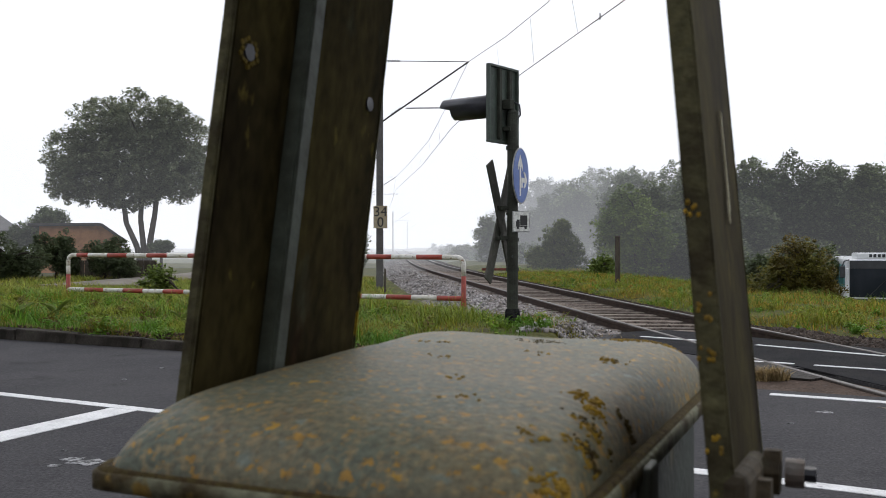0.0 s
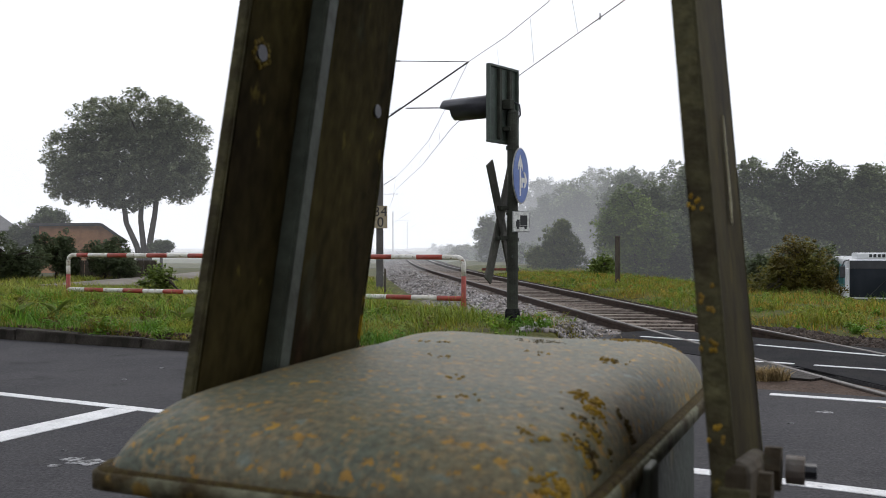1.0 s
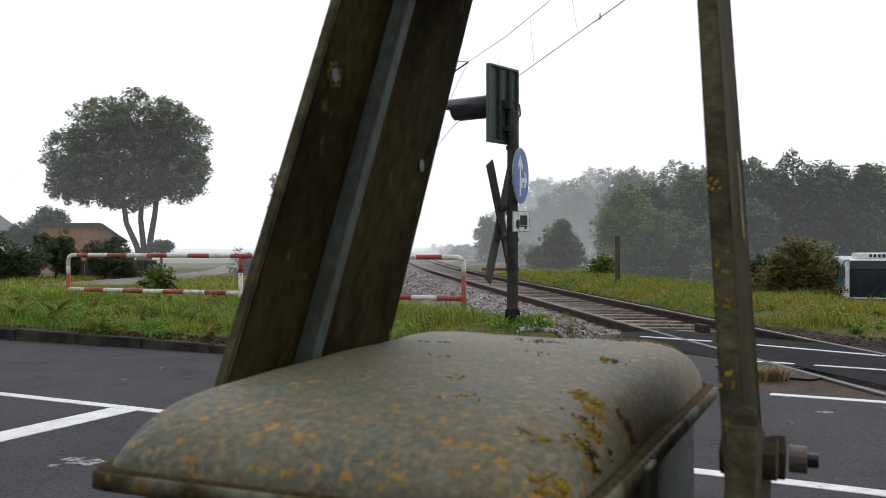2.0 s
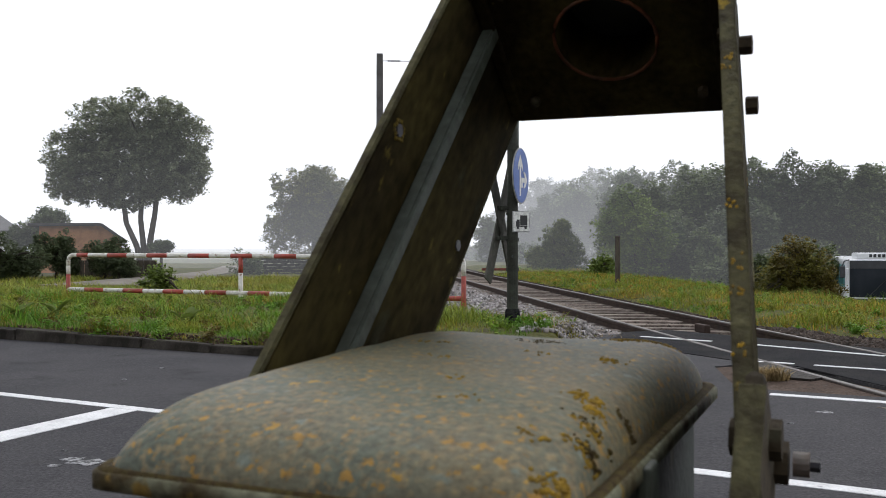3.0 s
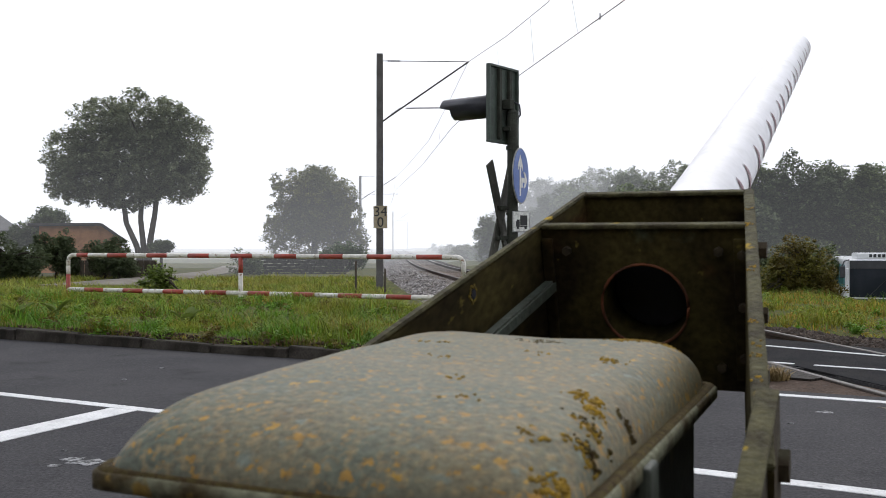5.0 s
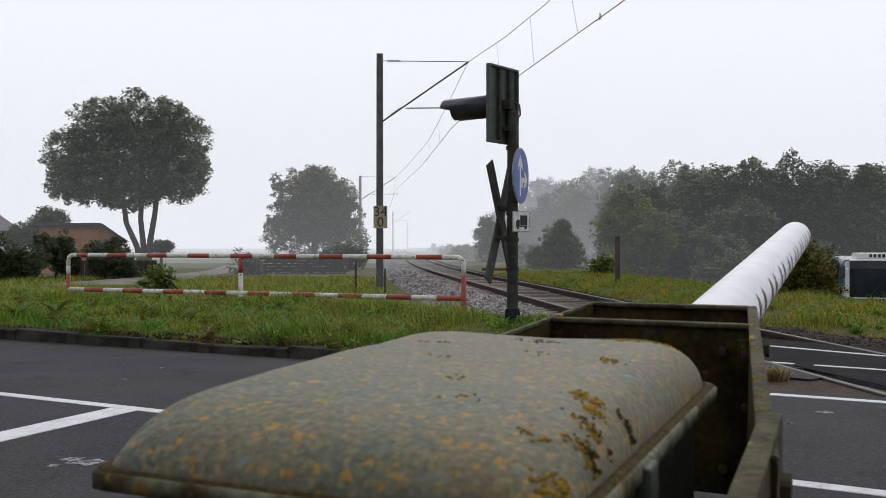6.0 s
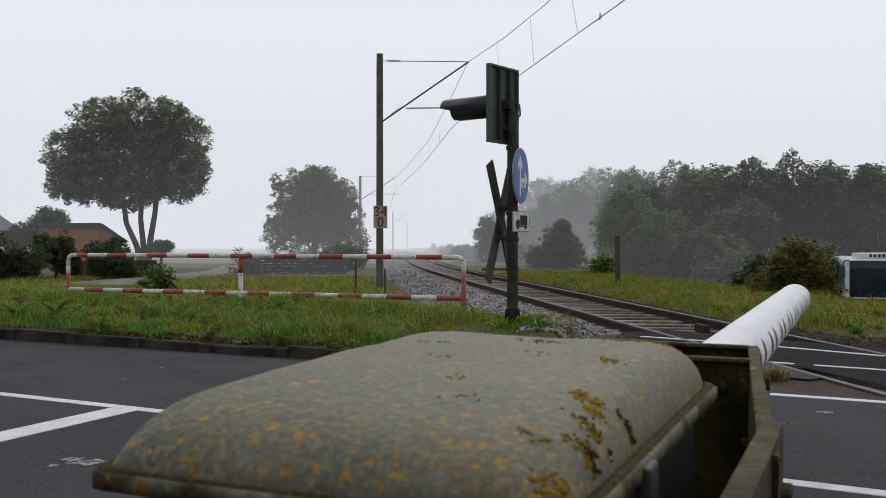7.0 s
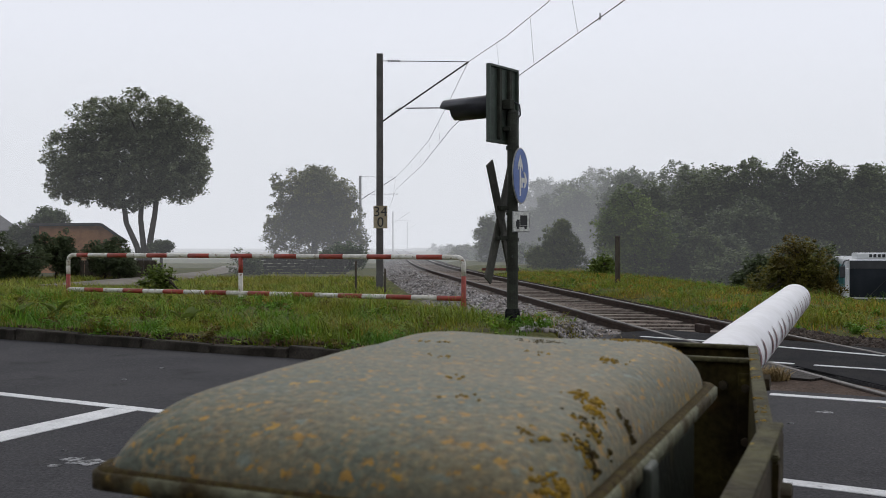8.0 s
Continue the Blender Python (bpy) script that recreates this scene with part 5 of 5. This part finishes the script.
def drive():
    e = empty("barrier_drive", pose(DX, DY, 0, 0, 0, YAW), "weathered green steel barrier drive cabinet spotted with lichen", "barrier drive")
    part("cabinet", boxed((0, 0, 0.50), (2 * HALF_W - 0.04, 2 * HALF_L - 0.04, 0.86), bevel=0.02), M_DRIVE, e, "dark green steel cabinet")
    part("base", boxed((0, 0, 0.03), (0.5, 0.8, 0.10), bevel=0.015), M_MAST, e, "concrete base")
    # domed lid, higher at its far end
    bm = bmesh.new()
    nx, ny = 48, 64
    grid = []
    for j in range(ny + 1):
        row = []
        for i in range(nx + 1):
            row.append(bm.verts.new(lid_point(-math.cos(math.pi * i / nx), -math.cos(math.pi * j / ny))))
        grid.append(row)
    for a, b in zip(grid, grid[1:]):
        for i in range(nx):
            bm.faces.new((a[i], a[i + 1], b[i + 1], b[i]))
    lid = part("lid", bm, M_LID, e, "domed green lid with yellow lichen", True)
    part("lid_flange", flange_ring(0.008, -0.008, RIM_Z - 0.012, RIM_Z + 0.004), M_FLANGE, lid, "mossy flange round the lid", True)
    part("lid_groove", flange_ring(0.0045, -0.008, RIM_Z - 0.002, RIM_Z + 0.007), M_MOSS, lid, "brown moss in the groove above the flange", True)
    rl = random.Random(12)
    MOSS = [(0.90, -0.58, 4, 0.05), (0.97, -0.35, 8, 0.02), (0.96, -0.7, 8, 0.03), (0.05, 0.55, 5, 0.07), (0.13, 0.5, 3, 0.05)]
    for cu, cv, n, spread in (*MOSS, *LICHEN_SPOTS):
        moss = (cu, cv, n, spread) in MOSS
        bm = bmesh.new()
        for k in range(n * 6):
            u, v = min(max(rl.gauss(cu, spread), -0.99), 0.99), min(max(rl.gauss(cv, spread * 0.45), -0.99), 0.99)
            at = [lid_point(a, b) for a, b in ((u, v), (u + 0.005, v), (u, v + 0.005))]
            turn = (at[1] - at[0]).cross(at[2] - at[0]).to_track_quat("Z", "Y").to_matrix().to_4x4()
            rr = rl.uniform(0.0008, 0.0027)
            bmesh.ops.create_icosphere(bm, subdivisions=1, radius=1, matrix=Matrix.Translation(at[0]) @ turn @ Matrix.Diagonal((rr * rl.uniform(0.8, 1.8), rr * rl.uniform(0.8, 1.5), 0.0009 if moss else 0.0017, 1)))
        tagged(part("moss" if moss else "lichen", bm, M_MOSS if moss else M_LICHEN, lid, "brown moss along the rim" if moss else "crust of yellow lichen"), kind="stuff")
    part("lid_hasp", boxed((HALF_W + 0.008, -0.13, RIM_Z - 0.035), (0.014, 0.04, 0.07), bevel=0.004), M_ARM_RIB, lid, "small steel hasp")
    return e


drive_ob = drive()


# ---- boom barrier: a fork about the drive that carries the boom ----
def plate_x(side, y):
    """The fork's plates draw together towards its head."""
    return -0.237 + 0.0673 * y if side < 0 else 0.322 - 0.1071 * y


ZU, ZL, Y_FRONT, Y_BACK = 0.2022, -0.1256, 0.9245, 1.1937
BOOM_X, BOOM_Z, BOOM_R = 0.0258, 0.0417, 0.092
BOOM_SKEW = Matrix(((1, 0.0058, 0, -0.0054), (0, 1, 0, 0), (0, 0.0187, 1, -0.0173), (0, 0, 0, 1)))


def pivot_pose(angle):
    c, s = math.cos(radians(ARM_YAW)), math.sin(radians(ARM_YAW))
    return pose(DX - s * PIVOT_Y, DY + c * PIVOT_Y, PIVOT_Z, angle, ARM_TILT, ARM_YAW)


def slat(side, y0, y1, z0, z1, inner, outer, bevel=0.002):
    """A bar that follows a fork plate from y0 to y1; inner and outer are offsets across the plate, whose open side leans inwards."""
    lean = 0.042 if side > 0 else 0.0
    bm = bmesh.new()
    vs = [[bm.verts.new((plate_x(side, y) + o - lean * max(0.06 - z, 0.0), y, z)) for o, z in ((inner, z0), (outer, z0), (outer, z1), (inner, z1))] for y in (y0, y1)]
    for k in range(4):
        bm.faces.new((vs[0][k], vs[0][(k + 1) % 4], vs[1][(k + 1) % 4], vs[1][k]))
    bm.faces.new(vs[0][::-1])
    bm.faces.new(vs[1])
    bmesh.ops.recalc_face_normals(bm, faces=bm.faces)
    bmesh.ops.bevel(bm, geom=list(bm.edges), offset=bevel, segments=2, affect="EDGES")
    return bm


def fork():
    e = empty("boom_barrier", pivot_pose(83.3), "olive painted steel fork with a long white barrier boom", "barrier")
    for side in (-1, 1):
        low, half = (ZL, 0.006) if side < 0 else (ZL, 0.009)
        sp = part("side_plate", slat(side, 0.04, Y_BACK + 0.012, low, ZU - 0.006, -half, half), M_ARM, e, "mossy olive steel side plate")
        part("edge_strip", slat(side, 0.04, Y_BACK + 0.014, ZU - 0.0055, ZU + 0.001, -half - 0.001, half + 0.001), M_ARM_EDGE, sp, "mossy worn plate edge")
        part("edge_strip", slat(side, 0.04, Y_BACK + 0.014, low - 0.006, low - 0.0005, -half - 0.001, half + 0.001), M_ARM_EDGE, sp, "mossy worn plate edge")
        if side > 0:
            rp = random.Random(5)
            bm = bmesh.new()
            for yy in (0.24, 0.30, 0.335, 0.42, 0.64, 0.66, 0.91, 0.925, 1.03):
                for k in range(7):
                    x = plate_x(side, yy) + rp.uniform(-0.009, 0.004)
                    bmesh.ops.create_icosphere(bm, subdivisions=1, radius=1, matrix=Matrix.Translation((x, yy + rp.gauss(0, 0.006), ZU + 0.001)) @ Matrix.Diagonal((0.0020, 0.0026, 0.0014, 1)))
            tagged(part("lichen", bm, M_LICHEN, sp, "small crusts of yellow lichen on the edge"), kind="stuff")
        if side < 0:
            part("rib", slat(side, 0.05, Y_FRONT - 0.008, 0.066, 0.092, 0.0065, 0.030, 0.004), M_ARM_RIB, sp, "lighter grey-green stiffening rib")
            for yy, zz in ((0.5954, 0.1687), (0.6046, -0.0966)):
                x = plate_x(side, yy)
                # solid black disc paints the dark depth of a bolt hole
                part("bolt_hole", tubed((x + 0.004, yy, zz), (x + 0.008, yy, zz), 0.009, None, 14), M_BLACK, sp)
            bm = bmesh.new()
            x = plate_x(side, 0.5954)
            for k in range(15):
                a = k * 0.42 + 0.6
                rr = 0.0135 + 0.002 * math.sin(k * 2.3)
                tube(bm, (x + 0.005, 0.5954 + rr * math.cos(a), 0.1687 + rr * math.sin(a)), (x + 0.0075, 0.5954 + rr * math.cos(a), 0.1687 + rr * math.sin(a)), 0.0034, 0.0028, 6)
            tagged(part("lichen", bm, M_LICHEN_OLD, sp, "ring of yellow lichen"), kind="stuff")
        else:
            for zz in (0.168, 0.048, -0.072):
                x, yy = plate_x(side, 0.87), 0.87
                part("bolt", tubed((x + 0.008, yy, zz), (x + 0.026, yy, zz), 0.015, None, 6), M_ARM_LINK, sp)
            part("scratch", slat(side, 0.44, 0.536, 0.034, 0.046, 0.0085, 0.0098, 0.0003), M_SCRATCH, sp, "long pale scratch in the paint")
            part("scratch", slat(side, 0.427, 0.448, 0.044, 0.056, 0.0085, 0.0098, 0.0003), M_SCRATCH, sp, "pale scratch in the paint")
        # link bar that grips the shaft
        lx = 0.309 if side > 0 else -0.245
        near, top = (0.215, 0.2055) if side > 0 else (0.13, 0.15)
        link = part("link_bar", boxed((lx, near / 2 - 0.125, top / 2 + 0.0125), (0.022, near + 0.25, top - 0.025), None, 0.009), M_ARM_LINK, e, "mossy link bar bolted to the plate")
        part("edge_strip", boxed((lx, near / 2 - 0.135, top + 0.002), (0.024, near + 0.23, 0.006), None, 0.002), M_ARM_EDGE, link, "mossy worn bar edge")
        if side < 0:
            continue
        part("bolt", tubed((lx + side * 0.010, 0.20, 0.05), (lx + side * 0.024, 0.20, 0.05), 0.022, None, 6), M_ARM_LINK, link, "heavy hexagon bolt")
        part("bolt", tubed((lx + side * 0.010, 0.185, 0.125), (lx + side * 0.022, 0.185, 0.125), 0.020, None, 6), M_ARM_LINK, link, "hexagon bolt head")
        part("bolt", tubed((lx - side * 0.010, 0.185, 0.125), (lx - side * 0.026, 0.185, 0.125), 0.018, None, 6), M_ARM_LINK, link, "hexagon bolt head")
        part("pin", tubed((lx + side * 0.028, 0.20, 0.05), (lx + side * 0.044, 0.20, 0.05), 0.013, None, 14), M_STEEL, link, "bare steel pin")
        part("pin_nut", tubed((lx + side * 0.043, 0.20, 0.05), (lx + side * 0.054, 0.20, 0.05), 0.007, None, 8), M_BLACK, link)
        part("bolt", tubed((lx - side * 0.008, 0.06, 0.10), (lx - side * 0.035, 0.06, 0.10), 0.016, None, 6), M_ARM, link)
    # front and back panels of the head
    for yy, rad in ((Y_FRONT, 0.082), (Y_BACK, 0.093)):
        xa, xb = plate_x(-1, yy) + 0.006, plate_x(1, yy) - 0.006
        cx, w, zc, hz = (xa + xb) / 2, xb - xa, (ZU + ZL) / 2, (ZU - ZL) / 2
        seg = 32
        bm = bmesh.new()
        vs = []
        ang = [2 * math.pi * (k + 0.5) / seg for k in range(seg)]
        for t in (-0.005, 0.005):
            row = []
            for a in ang:
                f = min(w / 2 / max(abs(math.cos(a)), 1e-6), hz / max(abs(math.sin(a)), 1e-6))
                row.append(bm.verts.new((cx + math.cos(a) * f, yy + t, zc + math.sin(a) * f)))
            for sx in (-1, 1):
                for sz in (-1, 1):
                    corner = Vector((cx + sx * w / 2, yy + t, zc + sz * hz))
                    min(row, key=lambda vert: (vert.co - corner).length).co = corner
            vs.append(row)
            vs.append([bm.verts.new((BOOM_X + math.cos(a) * rad, yy + t, BOOM_Z + math.sin(a) * rad)) for a in ang])
        for k in range(seg):
            j = (k + 1) % seg
            for a, b in ((0, 1), (2, 3), (1, 3), (0, 2)):
                bm.faces.new((vs[a][k], vs[a][j], vs[b][j], vs[b][k]))
        bmesh.ops.recalc_face_normals(bm, faces=bm.faces)
        pn = part("head_panel", bm, M_ARM, e, "olive steel panel with a round opening")
        part("panel_lip", boxed((cx, yy - 0.004, ZU - 0.002), (w - 0.004, 0.022, 0.009), bevel=0.003), M_ARM_EDGE, pn, "mossy panel edge")
        if yy == Y_FRONT:
            ring = [(BOOM_X + 0.083 * math.cos(a), yy - 0.006, BOOM_Z + 0.083 * math.sin(a)) for a in (2 * math.pi * k / 28 for k in range(29))]
            part("ring", sweep(ring, 0.003, 6), M_RUST, pn, "rusty ring round the opening", True)
            for x in (xa + 0.05, xb - 0.05):
                for z in (ZU - 0.05, ZL + 0.05):
                    part("bolt", tubed((x, yy - 0.006, z), (x, yy - 0.018, z), 0.009, None, 6), M_ARM_LINK, pn)
            for x in (xa + 0.012, xb - 0.012):
                part("angle_bracket", boxed((x, yy - 0.012, (ZU + ZL) / 2), (0.022, 0.012, ZU - ZL - 0.05), bevel=0.003), M_ARM, pn, "welded angle at the panel's side")
            for z in (0.15, 0.05, -0.05):
                part("bolt", tubed((xb - 0.008, yy - 0.016, z), (xb - 0.008, yy - 0.032, z), 0.008, None, 6), M_ARM_LINK, pn)
    cx = BOOM_X
    # hollow socket between the panels
    bm = bmesh.new()
    seg = 32
    prof = [(Y_FRONT + 0.006, 0.086), (Y_BACK - 0.16, 0.086), (Y_BACK - 0.16, 0.081), (Y_FRONT + 0.006, 0.081)]
    rows = [[bm.verts.new((cx + r * math.cos(a), y, BOOM_Z + r * math.sin(a))) for a in (2 * math.pi * k / seg for k in range(seg))] for y, r in prof]
    for a, b in zip(rows, rows[1:] + rows[:1]):
        for k in range(seg):
            bm.faces.new((a[k], a[(k + 1) % seg], b[(k + 1) % seg], b[k]))
    bmesh.ops.recalc_face_normals(bm, faces=bm.faces)
    part("socket", bm, M_ARM, e, "mossy steel boom socket", True)
    part("collar", tubed((cx, Y_BACK - 0.155, BOOM_Z), (cx, Y_BACK - 0.006, BOOM_Z), 0.088, 0.094, 32), M_ARM_EDGE, e, "mossy conical boom collar", True)
    # black disc paints the dark inside of the hollow socket
    part("socket_end", tubed((cx, Y_BACK - 0.168, BOOM_Z), (cx, Y_BACK - 0.161, BOOM_Z), 0.080, None, 24), M_BLACK, e)
    # boom
    bm = bmesh.new()
    r = BOOM_R
    prof = [(Y_BACK + 0.008, r * 0.95), (Y_BACK + 0.03, r * 0.98), (Y_BACK + 0.05, r), (5.46, r * 1.03), (5.51, r), (5.55, r * 0.86), (5.57, r * 0.6), (5.575, 0.002)]
    seg = 40
    rows = [[bm.verts.new((cx + rr * math.cos(a), y, BOOM_Z + rr * math.sin(a))) for a in (2 * math.pi * k / seg for k in range(seg))] for y, rr in prof]
    for a, b in zip(rows, rows[1:]):
        for k in range(seg):
            bm.faces.new((a[k], a[(k + 1) % seg], b[(k + 1) % seg], b[k]))
    bm.faces.new(rows[0][::-1])
    bmesh.ops.recalc_face_normals(bm, faces=bm.faces)
    bm.transform(BOOM_SKEW)
    boom = part("boom", bm, M_BOOM, e, "white tubular barrier boom", True)
    for i in range(9):
        for d in (1.75 + i * 0.44, 1.75 + i * 0.44 + 0.17):
            bm = bmesh.new()
            front, back = [], []
            for k in range(13):
                u = -1 + 2 * k / 12
                a = radians(-2) + u * radians(38)
                wd = 0.045 * (1 - u * u) + 0.003
                rr = r * (1 + 0.03 * (d - 1.3) / 4.2) + 0.0025
                for lst, dd in ((front, d - wd * 0.3), (back, d + wd * 0.7)):
                    lst.append(bm.verts.new((cx + rr * math.cos(a), dd, BOOM_Z + rr * math.sin(a))))
            for k in range(12):
                bm.faces.new((front[k], front[k + 1], back[k + 1], back[k]))
            bmesh.ops.recalc_face_normals(bm, faces=bm.faces)
            bm.transform(BOOM_SKEW)
            part("foil_edge", bm, M_BAND, boom, "dark red reflective foil edge")
    part("pivot_shaft", tubed((-0.30, 0, 0), (0.40, 0, 0), 0.030, None, 20), M_STEEL, e, "steel pivot shaft")
    part("shaft_nut", tubed((0.385, 0, 0), (0.415, 0, 0), 0.045, None, 6), M_BLACK, e)
    return e


arm = fork()


# ---- fog haze: added glowing sheets before and beyond the trees, sky-bright, thinning upwards ----
def glow_haze_material(name, thickness, height):
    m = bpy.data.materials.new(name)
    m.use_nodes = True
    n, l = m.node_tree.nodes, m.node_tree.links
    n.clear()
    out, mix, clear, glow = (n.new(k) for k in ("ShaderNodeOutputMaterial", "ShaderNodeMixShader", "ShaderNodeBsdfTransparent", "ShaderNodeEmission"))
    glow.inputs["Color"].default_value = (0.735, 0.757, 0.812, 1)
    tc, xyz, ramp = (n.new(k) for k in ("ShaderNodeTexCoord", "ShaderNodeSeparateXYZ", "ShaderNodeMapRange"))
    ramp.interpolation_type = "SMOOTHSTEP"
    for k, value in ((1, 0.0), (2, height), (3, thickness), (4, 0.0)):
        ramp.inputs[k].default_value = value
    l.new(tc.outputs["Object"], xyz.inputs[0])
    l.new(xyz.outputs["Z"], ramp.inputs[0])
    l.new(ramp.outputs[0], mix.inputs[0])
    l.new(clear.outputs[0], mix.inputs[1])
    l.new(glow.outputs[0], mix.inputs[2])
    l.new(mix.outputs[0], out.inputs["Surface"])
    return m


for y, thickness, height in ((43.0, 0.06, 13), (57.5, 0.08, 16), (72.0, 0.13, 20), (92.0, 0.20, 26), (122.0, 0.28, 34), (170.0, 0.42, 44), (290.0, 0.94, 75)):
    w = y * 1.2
    veil = part("haze_sheet", raw_mesh("haze_sheet", [(-w, 0, -4), (w, 0, -4), (w, 0, height), (-w, 0, height)], [(0, 1, 2, 3)]), glow_haze_material("glowing_haze", thickness, height))
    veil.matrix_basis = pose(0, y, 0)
    tagged(veil, "glowing see-through sheet added for fog haze", "fog", "fog veils", "structure")


# ---- what moves ----
def motions():
    swing = [(0.0, 84.15), (0.6, 84.15), (0.8, 83.4), (1.0, 82.0), (1.25, 78.9), (1.5, 75.2), (1.7, 72.5), (2.0, 67.8), (2.4, 61.3), (2.8, 54.35), (3.0, 50.6), (3.25, 46.0), (3.5, 41.2), (3.75, 36.4), (4.0, 31.7),
             (4.25, 27.4), (4.5, 23.2), (4.7, 20.2), (5.0, 15.8), (5.4, 10.2), (5.8, 5.35), (6.0, 3.45), (6.2, 1.5), (6.4, -0.15), (6.5, -0.7), (6.7, -0.73), (8.0, -0.73)]
    walk(arm, [(t, pivot_pose(a)) for t, a in swing])


motions()
